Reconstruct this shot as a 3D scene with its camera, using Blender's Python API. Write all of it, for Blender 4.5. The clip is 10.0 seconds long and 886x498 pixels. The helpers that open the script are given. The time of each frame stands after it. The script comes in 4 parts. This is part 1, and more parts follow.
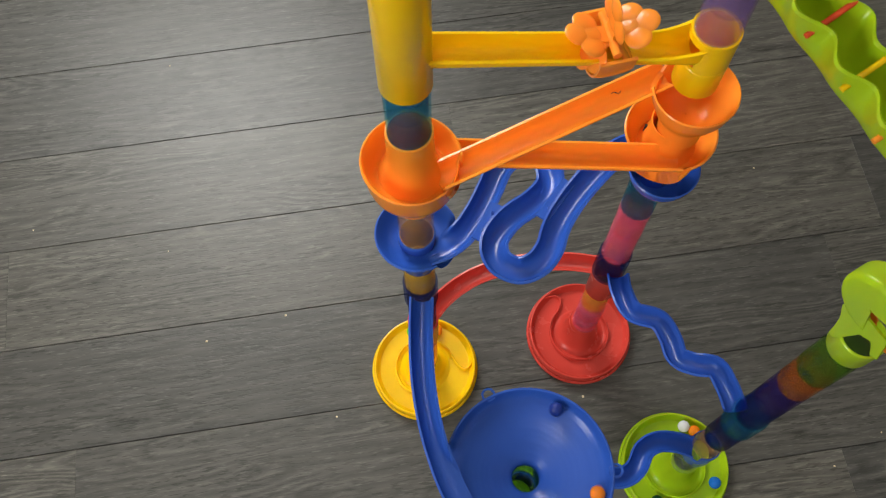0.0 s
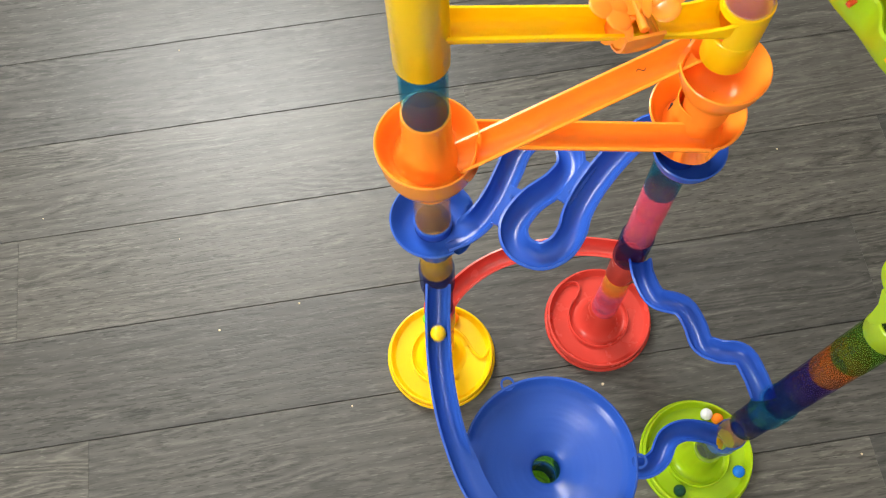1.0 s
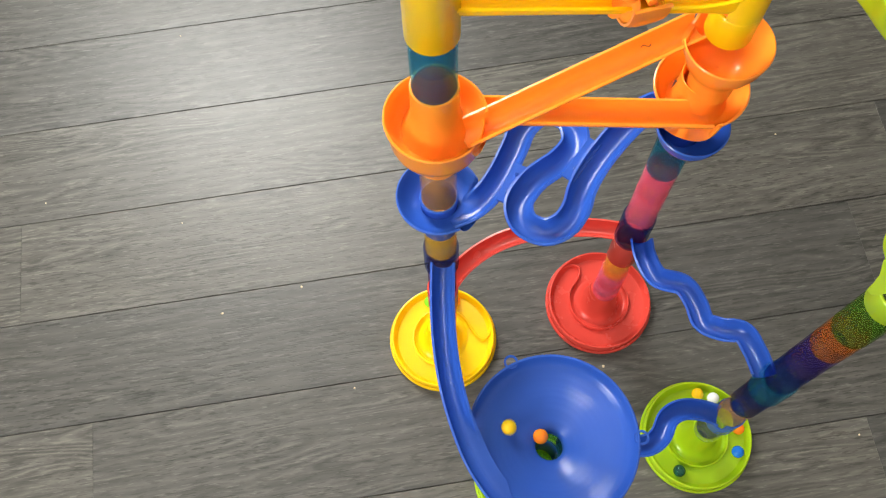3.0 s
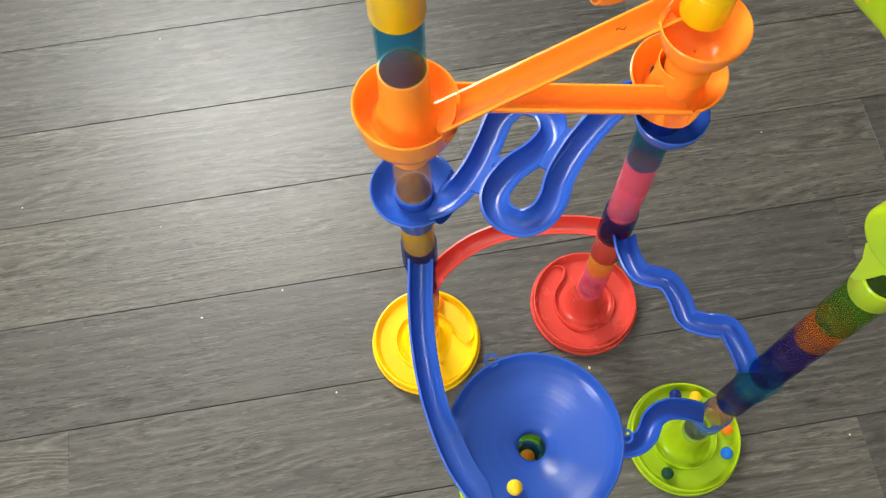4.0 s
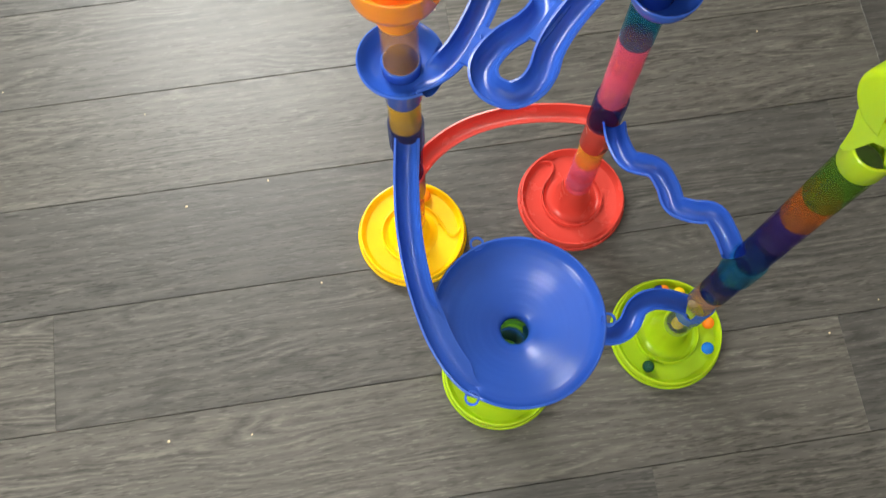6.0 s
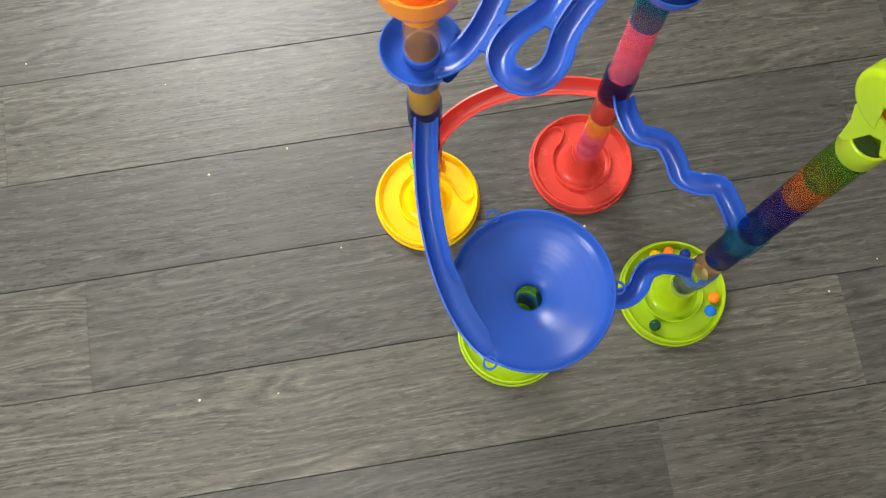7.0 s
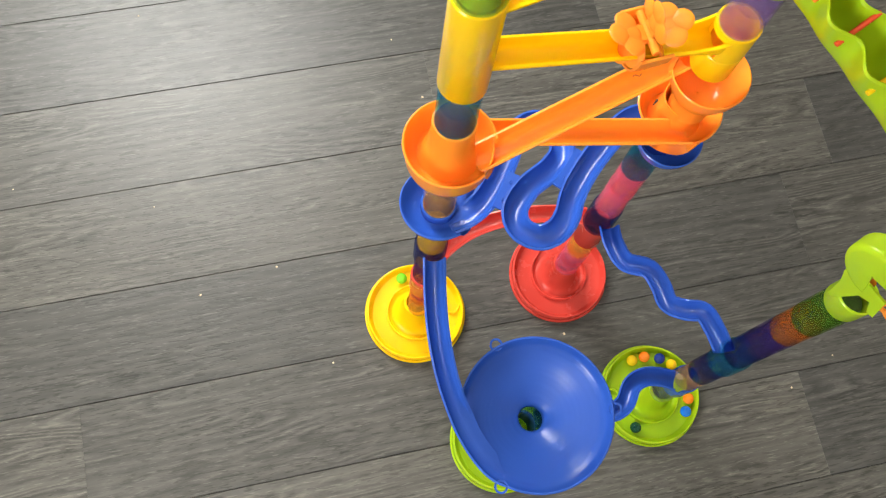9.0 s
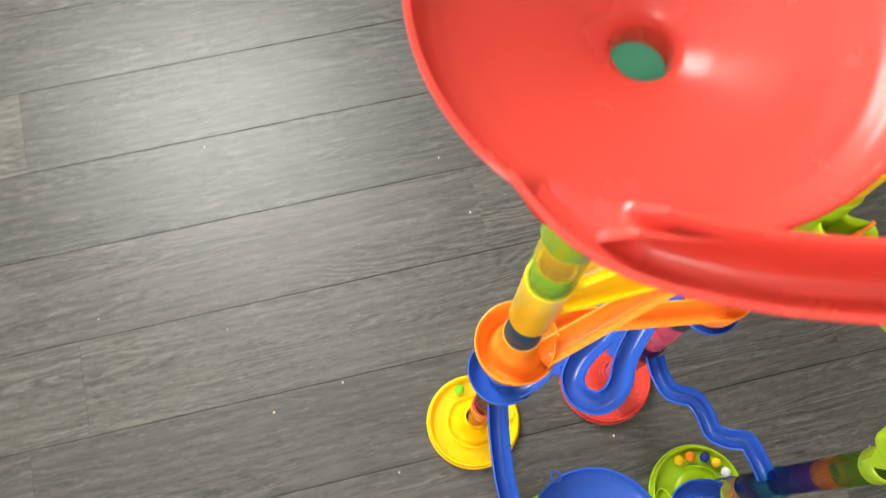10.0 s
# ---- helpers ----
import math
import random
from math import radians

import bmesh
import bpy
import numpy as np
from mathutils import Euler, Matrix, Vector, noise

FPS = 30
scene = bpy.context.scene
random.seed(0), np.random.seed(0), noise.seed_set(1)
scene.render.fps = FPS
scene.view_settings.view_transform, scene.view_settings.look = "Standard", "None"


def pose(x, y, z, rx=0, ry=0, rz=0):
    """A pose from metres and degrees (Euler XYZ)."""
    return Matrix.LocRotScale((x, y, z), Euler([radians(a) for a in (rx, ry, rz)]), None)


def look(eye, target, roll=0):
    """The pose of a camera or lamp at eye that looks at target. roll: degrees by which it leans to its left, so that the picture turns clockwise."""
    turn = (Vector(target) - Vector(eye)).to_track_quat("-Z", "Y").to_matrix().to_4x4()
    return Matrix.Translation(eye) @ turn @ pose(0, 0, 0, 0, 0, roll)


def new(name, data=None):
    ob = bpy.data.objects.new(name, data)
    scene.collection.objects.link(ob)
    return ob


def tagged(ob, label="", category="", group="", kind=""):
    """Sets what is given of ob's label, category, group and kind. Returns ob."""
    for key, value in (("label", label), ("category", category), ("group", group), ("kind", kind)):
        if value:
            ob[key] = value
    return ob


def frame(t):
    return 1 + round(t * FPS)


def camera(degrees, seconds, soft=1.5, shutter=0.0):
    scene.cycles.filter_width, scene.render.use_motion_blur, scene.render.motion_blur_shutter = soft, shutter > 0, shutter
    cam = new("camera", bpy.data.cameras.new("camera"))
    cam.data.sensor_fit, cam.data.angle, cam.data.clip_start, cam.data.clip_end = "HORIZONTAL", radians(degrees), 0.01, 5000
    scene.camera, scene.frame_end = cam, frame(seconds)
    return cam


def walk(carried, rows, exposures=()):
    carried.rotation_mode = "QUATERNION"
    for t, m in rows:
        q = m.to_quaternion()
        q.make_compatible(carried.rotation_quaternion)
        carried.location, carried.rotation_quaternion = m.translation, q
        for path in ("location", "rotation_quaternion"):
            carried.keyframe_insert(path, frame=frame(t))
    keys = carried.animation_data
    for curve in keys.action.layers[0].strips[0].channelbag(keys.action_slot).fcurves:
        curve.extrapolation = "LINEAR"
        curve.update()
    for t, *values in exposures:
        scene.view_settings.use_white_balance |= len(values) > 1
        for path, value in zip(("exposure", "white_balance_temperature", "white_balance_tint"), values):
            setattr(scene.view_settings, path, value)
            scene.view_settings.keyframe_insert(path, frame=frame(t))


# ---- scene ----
cam = camera(52.1, 10.0, soft=1.1, shutter=0.2)
PATH = [
    (0, (0.074, 0.044, 1.169), (0.132, 0.811, -0.677), -0.4),
    (0.5, (0.074, 0.046, 1.156), (0.114, 0.797, -0.697), -2.1),
    (1, (0.071, 0.054, 1.146), (0.098, 0.794, -0.712), -2.9),
    (1.5, (0.059, 0.051, 1.15), (0.086, 0.792, -0.708), -2.9),
    (2, (0.062, 0.04, 1.154), (0.087, 0.776, -0.705), -2.9),
    (2.5, (0.056, 0.038, 1.152), (0.088, 0.757, -0.714), -2.3),
    (4, (0.075, 0.027, 1.125), (0.127, 0.784, -0.725), -1.7),
    (4.5, (0.076, 0.003, 1.104), (0.147, 0.757, -0.747), -0.1),
    (5, (0.074, -0.002, 1.098), (0.153, 0.725, -0.764), 1.2),
    (5.5, (0.074, -0.009, 1.101), (0.159, 0.709, -0.764), 2.0),
    (6, (0.075, -0.008, 1.105), (0.136, 0.59, -0.802), 1.2),
    (6.2, (0.073, -0.006, 1.108), (0.122, 0.521, -0.821), 1.0),
    (7.3, (0.057, 0.03, 1.173), (0.101, 0.502, -0.77), -0.5),
    (7.5, (0.052, 0.048, 1.182), (0.098, 0.532, -0.758), -0.9),
    (8, (0.03, 0.069, 1.213), (0.158, 0.6, -0.711), 6.2),
    (8.5, (0.02, 0.067, 1.212), (0.222, 0.631, -0.697), 12.0),
    (9, (-0.015, 0.082, 1.228), (0.202, 0.651, -0.677), 13.5),
    (9.5, (-0.022, 0.103, 1.266), (0.155, 0.67, -0.644), 10.8),
    (9.7, (-0.037, 0.131, 1.304), (0.123, 0.698, -0.607), 9.5),
    (9.8, (-0.037, 0.154, 1.327), (0.115, 0.731, -0.582), 7.6),
    (9.9, (-0.038, 0.189, 1.345), (0.111, 0.769, -0.563), 6.4),
    (10, (-0.037, 0.209, 1.361), (0.118, 0.803, -0.542), 5.3),
]
cam.data.dof.use_dof, cam.data.dof.focus_distance, cam.data.dof.aperture_fstop = True, 1.2, 26.0
walk(cam, [(t, look(eye, target, roll)) for t, eye, target, roll in PATH], exposures=[(0.0, -0.72), (0.5, -0.24), (1.0, -0.03), (1.5, 0.0), (10.0, 0.0)])

# ---- light ----
world = bpy.data.worlds.new("daylight")
scene.world = world
world.use_nodes = True
wn = world.node_tree
sky = wn.nodes.new("ShaderNodeTexSky")
sky.sky_type = "NISHITA"
sky.sun_disc = False
sky.sun_elevation, sky.sun_rotation = radians(40), radians(-30)
wn.links.new(sky.outputs[0], wn.nodes["Background"].inputs[0])
wn.nodes["Background"].inputs[1].default_value = 0.12

WIN_X, WIN_Y, WIN_Z, WIN_W, WIN_H = -0.50, 1.70, 1.62, 0.80, 1.10
WEST_X, WEST_Y = -2.20, -1.20
for wx, wy, ax, ay, watts in ((WIN_X, WIN_Y + 0.02, WIN_X, 0.0, 70.0), (WEST_X - 0.02, WEST_Y, 0.15, 0.35, 66.0)):
    key = bpy.data.lights.new("window_light", "AREA")
    key.shape, key.size, key.size_y, key.energy, key.color = "RECTANGLE", WIN_W, WIN_H, watts, (0.985, 0.985, 0.935)
    key_ob = new("window_light", key)
    key_ob.matrix_world = look((wx, wy, WIN_Z), (ax, ay, WIN_Z - 0.6))
scene.view_settings.exposure = 0.0


# ---- materials ----
def nodes(name):
    m = bpy.data.materials.new(name)
    m.use_nodes = True
    t = m.node_tree
    return m, t, t.nodes["Principled BSDF"]


def plastic(name, col, rough=0.22, sub=0.0, depth=0.016):
    """Glossy moulded plastic with faint flow marks and scuffs."""
    m, t, b = nodes(name)
    co = t.nodes.new("ShaderNodeTexCoord")
    n1 = t.nodes.new("ShaderNodeTexNoise")
    n1.inputs["Scale"].default_value = 38
    n1.inputs["Detail"].default_value = 4
    n2 = t.nodes.new("ShaderNodeTexNoise")
    n2.inputs["Scale"].default_value = 420
    t.links.new(co.outputs["Object"], n1.inputs["Vector"])
    t.links.new(co.outputs["Object"], n2.inputs["Vector"])
    mix = t.nodes.new("ShaderNodeMix")
    mix.data_type = "RGBA"
    mix.inputs[6].default_value = (*[c * 0.97 for c in col], 1)
    mix.inputs[7].default_value = (*[min(1, c * 1.02) for c in col], 1)
    t.links.new(n1.outputs["Fac"], mix.inputs[0])
    t.links.new(mix.outputs[2], b.inputs["Base Color"])
    r = t.nodes.new("ShaderNodeMapRange")
    r.inputs[3].default_value, r.inputs[4].default_value = rough - 0.10, rough + 0.02
    t.links.new(n1.outputs["Fac"], r.inputs[0])
    t.links.new(r.outputs[0], b.inputs["Roughness"])
    bump = t.nodes.new("ShaderNodeBump")
    bump.inputs["Strength"].default_value, bump.inputs["Distance"].default_value = 0.05, 0.0004
    t.links.new(n2.outputs["Fac"], bump.inputs["Height"])
    t.links.new(bump.outputs[0], b.inputs["Normal"])
    b.inputs["Specular IOR Level"].default_value = 0.36
    if sub:
        b.inputs["Subsurface Weight"].default_value = sub
        b.inputs["Subsurface Radius"].default_value = (1.0, 0.46, 0.12)
        b.inputs["Subsurface Scale"].default_value = depth
    return m


def clear(name, col, solid=0.45, rough=0.12, tint=0.11):
    """Tinted see-through plastic."""
    m, t, b = nodes(name)
    co = t.nodes.new("ShaderNodeTexCoord")
    n = t.nodes.new("ShaderNodeTexNoise")
    n.inputs["Scale"].default_value = 60
    t.links.new(co.outputs["Object"], n.inputs["Vector"])
    b.inputs["Base Color"].default_value = (*col, 1)
    b.inputs["Roughness"].default_value = rough
    tr = t.nodes.new("ShaderNodeBsdfTransparent")
    tr.inputs[0].default_value = (*[c ** tint for c in col], 1)
    r = t.nodes.new("ShaderNodeMapRange")
    r.inputs[3].default_value, r.inputs[4].default_value = solid - 0.02, solid + 0.02
    t.links.new(n.outputs["Fac"], r.inputs[0])
    mix = t.nodes.new("ShaderNodeMixShader")
    t.links.new(r.outputs[0], mix.inputs[0])
    t.links.new(tr.outputs[0], mix.inputs[1])
    t.links.new(b.outputs[0], mix.inputs[2])
    t.links.new(mix.outputs[0], t.nodes["Material Output"].inputs[0])
    return m


def plank_material():
    """Grey brushed-oak laminate: long grain, pores, figure and a tone of its own for each plank."""
    m, t, b = nodes("grey_oak_laminate")
    L = t.links.new
    co = t.nodes.new("ShaderNodeTexCoord")
    oi = t.nodes.new("ShaderNodeObjectInfo")
    sc = t.nodes.new("ShaderNodeVectorMath")
    sc.operation = "SCALE"
    sc.inputs[0].default_value = (13.0, 7.0, 3.0)
    L(oi.outputs["Random"], sc.inputs["Scale"])
    add = t.nodes.new("ShaderNodeVectorMath")
    L(co.outputs["Object"], add.inputs[0])
    L(sc.outputs[0], add.inputs[1])

    def grain(sx, sy, detail, rough=0.6, dist=0.0):
        mp = t.nodes.new("ShaderNodeMapping")
        mp.inputs["Scale"].default_value = (sx, sy, 1)
        n = t.nodes.new("ShaderNodeTexNoise")
        n.inputs["Scale"].default_value = 1
        n.inputs["Detail"].default_value = detail
        n.inputs["Roughness"].default_value = rough
        n.inputs["Distortion"].default_value = dist
        L(add.outputs[0], mp.inputs[0])
        L(mp.outputs[0], n.inputs["Vector"])
        return n.outputs["Fac"]

    fine = grain(58, 460, 2, 0.5, 0.2)
    mid = grain(11, 62, 5, 0.6, 0.6)
    wide = grain(3.0, 13, 4, 0.55, 2.0)
    pores = grain(52, 380, 2, 0.5, 0.15)
    fig_n = grain(1.5, 10.5, 2, 0.45, 0.35)
    tm = t.nodes.new("ShaderNodeMath")
    tm.operation = "MULTIPLY"
    tm.inputs[1].default_value = 150.0
    L(fig_n, tm.inputs[0])
    sep = t.nodes.new("ShaderNodeSeparateXYZ")
    L(add.outputs[0], sep.inputs[0])
    run = t.nodes.new("ShaderNodeMath")
    run.operation = "MULTIPLY_ADD"
    run.inputs[1].default_value = 420.0
    L(sep.outputs["Y"], run.inputs[0])
    L(tm.outputs[0], run.inputs[2])
    jit = t.nodes.new("ShaderNodeMath")
    jit.operation = "MULTIPLY_ADD"
    jit.inputs[1].default_value = 14.0
    L(mid, jit.inputs[0])
    L(run.outputs[0], jit.inputs[2])
    ring_h = t.nodes.new("ShaderNodeMath")
    ring_h.operation = "MULTIPLY"
    sn = t.nodes.new("ShaderNodeMath")
    sn.operation = "SINE"
    L(jit.outputs[0], sn.inputs[0])
    rg = t.nodes.new("ShaderNodeMapRange")
    rg.inputs[1].default_value = -1.0
    L(sn.outputs[0], rg.inputs[0])
    mp = t.nodes.new("ShaderNodeMapping")
    mp.inputs["Scale"].default_value = (1.3, 13, 1)
    wv = t.nodes.new("ShaderNodeTexWave")
    wv.bands_direction = "Y"
    wv.inputs["Scale"].default_value, wv.inputs["Distortion"].default_value = 1.5, 11.0
    wv.inputs["Detail"].default_value, wv.inputs["Detail Scale"].default_value = 3.0, 0.8
    L(add.outputs[0], mp.inputs[0])
    L(mp.outputs[0], wv.inputs["Vector"])

    def ramp(src, pts):
        r = t.nodes.new("ShaderNodeValToRGB")
        e = r.color_ramp.elements
        e[0].position, e[0].color = pts[0][0], (*pts[0][1], 1)
        e[1].position, e[1].color = pts[-1][0], (*pts[-1][1], 1)
        for p, c in pts[1:-1]:
            e.new(p).color = (*c, 1)
        L(src, r.inputs[0])
        return r.outputs[0]

    def mixc(kind, fac, a, bb):
        x = t.nodes.new("ShaderNodeMix")
        x.data_type, x.blend_type = "RGBA", kind
        x.inputs[0].default_value = fac
        L(a, x.inputs[6])
        L(bb, x.inputs[7])
        return x.outputs[2]

    base = ramp(mid, [(0.28, (0.080, 0.077, 0.068)), (0.5, (0.094, 0.090, 0.081)), (0.74, (0.114, 0.109, 0.099))])
    fig = ramp(wv.outputs["Fac"], [(0.0, (0.55, 0.55, 0.56)), (0.45, (0.95, 0.95, 0.95)), (0.92, (1.04, 1.04, 1.03)), (1.0, (1.35, 1.33, 1.28))])
    c = mixc("MULTIPLY", 0.42, base, fig)
    rings = ramp(rg.outputs[0], [(0.0, (0.56, 0.56, 0.55)), (0.25, (0.88, 0.88, 0.88)), (0.7, (0.98, 0.98, 0.98)), (1.0, (1.46, 1.45, 1.42))])
    patch = ramp(grain(5, 22, 4, 0.65, 0.6), [(0.42, (0.03, 0.03, 0.03)), (0.62, (0.95, 0.95, 0.95))])
    ringed = t.nodes.new("ShaderNodeMix")
    ringed.data_type, ringed.blend_type = "RGBA", "MULTIPLY"
    L(patch, ringed.inputs[0])
    L(c, ringed.inputs[6])
    L(rings, ringed.inputs[7])
    c = ringed.outputs[2]
    L(rg.outputs[0], ring_h.inputs[0])
    L(patch, ring_h.inputs[1])
    cl = ramp(wide, [(0.3, (0.80, 0.80, 0.80)), (0.7, (1.12, 1.12, 1.12))])
    c = mixc("MULTIPLY", 0.6, c, cl)
    po = ramp(pores, [(0.38, (0.36, 0.35, 0.33)), (0.45, (1, 1, 1))])
    worn = ramp(grain(3.5, 17, 4, 0.6, 0.8), [(0.36, (0.12, 0.12, 0.12)), (0.62, (0.75, 0.75, 0.75))])
    pored = t.nodes.new("ShaderNodeMix")
    pored.data_type, pored.blend_type = "RGBA", "MULTIPLY"
    L(worn, pored.inputs[0])
    L(c, pored.inputs[6])
    L(po, pored.inputs[7])
    c = pored.outputs[2]
    li = ramp(fine, [(0.60, (0, 0, 0)), (0.69, (0.12, 0.116, 0.106))])
    c = mixc("ADD", 0.42, c, li)
    tone = ramp(oi.outputs["Random"], [(0.0, (0.70, 0.71, 0.73)), (1.0, (1.14, 1.12, 1.08))])
    c = mixc("MULTIPLY", 1.0, c, tone)
    L(c, b.inputs["Base Color"])
    r = t.nodes.new("ShaderNodeMapRange")
    r.inputs[3].default_value, r.inputs[4].default_value = 0.31, 0.45
    L(mid, r.inputs[0])
    L(r.outputs[0], b.inputs["Roughness"])
    mh = t.nodes.new("ShaderNodeMath")
    mh.operation = "ADD"
    dent = t.nodes.new("ShaderNodeMapRange")
    dent.inputs[1].default_value, dent.inputs[2].default_value = 0.37, 0.46
    dent.inputs[4].default_value = 1.6
    L(pores, dent.inputs[0])
    L(dent.outputs[0], mh.inputs[0])
    L(ring_h.outputs[0], mh.inputs[1])
    bump = t.nodes.new("ShaderNodeBump")
    bump.inputs["Strength"].default_value, bump.inputs["Distance"].default_value = 0.13, 0.0005
    L(mh.outputs[0], bump.inputs["Height"])
    L(bump.outputs[0], b.inputs["Normal"])
    return m


def paint(name, col, rough=0.7):
    m, t, b = nodes(name)
    n = t.nodes.new("ShaderNodeTexNoise")
    n.inputs["Scale"].default_value = 14
    n.inputs["Detail"].default_value = 5
    x = t.nodes.new("ShaderNodeMix")
    x.data_type = "RGBA"
    x.inputs[6].default_value = (*[c * 0.94 for c in col], 1)
    x.inputs[7].default_value = (*col, 1)
    t.links.new(n.outputs["Fac"], x.inputs[0])
    t.links.new(x.outputs[2], b.inputs["Base Color"])
    b.inputs["Roughness"].default_value = rough
    return m


BLUE = plastic("blue_plastic", (0.026, 0.092, 0.45), 0.27)
ORANGE = plastic("orange_plastic", (1.0, 0.275, 0.028), 0.24, 0.35, 0.012)
YELLOW = plastic("yellow_plastic", (0.98, 0.57, 0.004), 0.25, 0.25, 0.012)
RED = plastic("red_plastic", (0.60, 0.056, 0.040), 0.30)
LIME = plastic("lime_plastic", (0.35, 0.53, 0.010), 0.28, 0.25, 0.01)
PINK = plastic("pink_plastic", (0.92, 0.08, 0.15), 0.22, 0.5)
RED_PEG = plastic("red_peg_plastic", (0.70, 0.07, 0.02), 0.30)
C_ORANGE = clear("clear_orange_plastic", (0.98, 0.42, 0.05), 0.30)
C_AMBER = clear("clear_amber_plastic", (0.78, 0.46, 0.03), 0.28)
C_BROWN = clear("clear_brown_plastic", (0.80, 0.44, 0.16), 0.16)
C_TEAL = clear("clear_teal_plastic", (0.02, 0.24, 0.40), 0.14, tint=0.16)
C_PURPLE = clear("clear_purple_plastic", (0.10, 0.06, 0.27), 0.13, tint=0.18)
C_PINK = clear("clear_pink_plastic", (0.90, 0.15, 0.26), 0.34)
C_RED = clear("clear_red_plastic", (0.78, 0.08, 0.05), 0.40)
C_GREEN = clear("clear_green_plastic", (0.24, 0.62, 0.08), 0.22)
C_MOSS = clear("clear_moss_green_plastic", (0.14, 0.30, 0.04), 0.14, tint=0.18)
C_DEEP = clear("clear_deep_green_plastic", (0.02, 0.16, 0.10), 0.25)
C_BLUE = clear("clear_blue_plastic", (0.02, 0.035, 0.19), 0.16, tint=0.18)
C_SMOKE = clear("clear_smoke_plastic", (0.36, 0.44, 0.36), 0.12)
C_YELLOW = clear("clear_yellow_plastic", (0.80, 0.55, 0.04), 0.30)
C_RUST = clear("clear_rust_orange_plastic", (0.62, 0.20, 0.04), 0.16, tint=0.18)
C_MAUVE = clear("clear_mauve_plastic", (0.30, 0.20, 0.48), 0.16)
C_SEA = clear("clear_sea_green_plastic", (0.22, 0.62, 0.44), 0.55)
BULB, _t, _b = nodes("glowing_bulb")
_b.inputs["Emission Color"].default_value = (1.0, 0.93, 0.82, 1)
_b.inputs["Emission Strength"].default_value = 1900.0
WALL = paint("white_wall_paint", (0.52, 0.495, 0.455))
CEIL = paint("white_ceiling_paint", (0.84, 0.83, 0.81))
TRIM = paint("white_gloss_trim", (0.78, 0.78, 0.76), 0.35)
PLANK = plank_material()
CRUMB = paint("pale_crumb", (0.68, 0.55, 0.36), 0.8)
GROOVE = paint("dark_underlay", (0.025, 0.023, 0.021), 0.9)


# ---- building helpers ----
def part(name, bm, mat, parent=None, label="", flat=False):
    me = bpy.data.meshes.new(name)
    bmesh.ops.recalc_face_normals(bm, faces=bm.faces)
    bm.to_mesh(me)
    bm.free()
    if not flat:
        me.shade_smooth()
        me.set_sharp_from_angle(angle=radians(38))
    me.materials.append(mat)
    ob = new(name, me)
    ob.parent = parent
    if label:
        tagged(ob, label)
    return ob


def thing(name, at, label, category, group="", turn=0.0):
    ob = new(name)
    ob.empty_display_size = 0.02
    ob.matrix_basis = pose(*at, 0, 0, turn)
    return tagged(ob, label, category, group)


def lathe(bm, profile, n=48, closed=True, at=(0, 0, 0), a0=0.0, a1=360.0):
    """Turns a profile of (radius, height) about the upright axis."""
    full = abs(a1 - a0) > 359.9
    rings = []
    for i in range(n if full else n + 1):
        a = radians(a0 + (a1 - a0) * i / n)
        rings.append([bm.verts.new((at[0] + r * math.cos(a), at[1] + r * math.sin(a), at[2] + z)) for r, z in profile])
    k = len(profile)
    for i in range(n):
        p, q = rings[i], rings[(i + 1) % len(rings)]
        for j in range(k if closed else k - 1):
            bm.faces.new((p[j], q[j], q[(j + 1) % k], p[(j + 1) % k]))
    if not full and closed:
        bm.faces.new(rings[0])
        bm.faces.new(rings[-1][::-1])
    return bm


def catmull(pts, n=8):
    """A smooth line through the points."""
    P = [Vector(p) for p in pts]
    P = [2 * P[0] - P[1]] + P + [2 * P[-1] - P[-2]]
    out = []
    for i in range(1, len(P) - 2):
        for k in range(n):
            u = k / n
            a, b, c, d = P[i - 1:i + 3]
            out.append(0.5 * (2 * b + (c - a) * u + (2 * a - 5 * b + 4 * c - d) * u * u + (3 * b - a - 3 * c + d) * u ** 3))
    out.append(P[-2])
    return out


def sweep(bm, line, section, caps=True):
    """Draws a closed section of (sideways, up) along a line, kept plumb. section may be a function of the run 0..1."""
    rings = []
    for i, p in enumerate(line):
        d = line[min(i + 1, len(line) - 1)] - line[max(i - 1, 0)]
        side = Vector((d.y, -d.x, 0)).normalized()
        s = section(i / (len(line) - 1)) if callable(section) else section
        rings.append([bm.verts.new(p + side * u + Vector((0, 0, v))) for u, v in s])
    k = len(rings[0])
    for a, b in zip(rings, rings[1:]):
        for j in range(k):
            bm.faces.new((a[j], b[j], b[(j + 1) % k], a[(j + 1) % k]))
    if caps:
        bm.faces.new(rings[0][::-1])
        bm.faces.new(rings[-1])
    return bm


def channel(half, depth, wall=0.0016, n=9, flat=0.0, lip=0.0012):
    """The section of a round-bottomed gutter with a rolled lip, its lip at height 0."""
    out, inn = [], []
    for i in range(n + 1):
        a = math.pi * i / n
        x, z = -math.cos(a), -math.sin(a)
        z = max(z, -1 + flat) if flat else z
        out.append((x * half, z * depth))
        inn.append((x * (half - wall), z * (depth - wall)))
    left = [(-half - lip, 0.0), (-half - lip, 0.0012), (-half + wall * 0.5, 0.0016)]
    right = [(half - wall * 0.5, 0.0016), (half + lip, 0.0012), (half + lip, 0.0)]
    return left + inn + right + out[::-1]


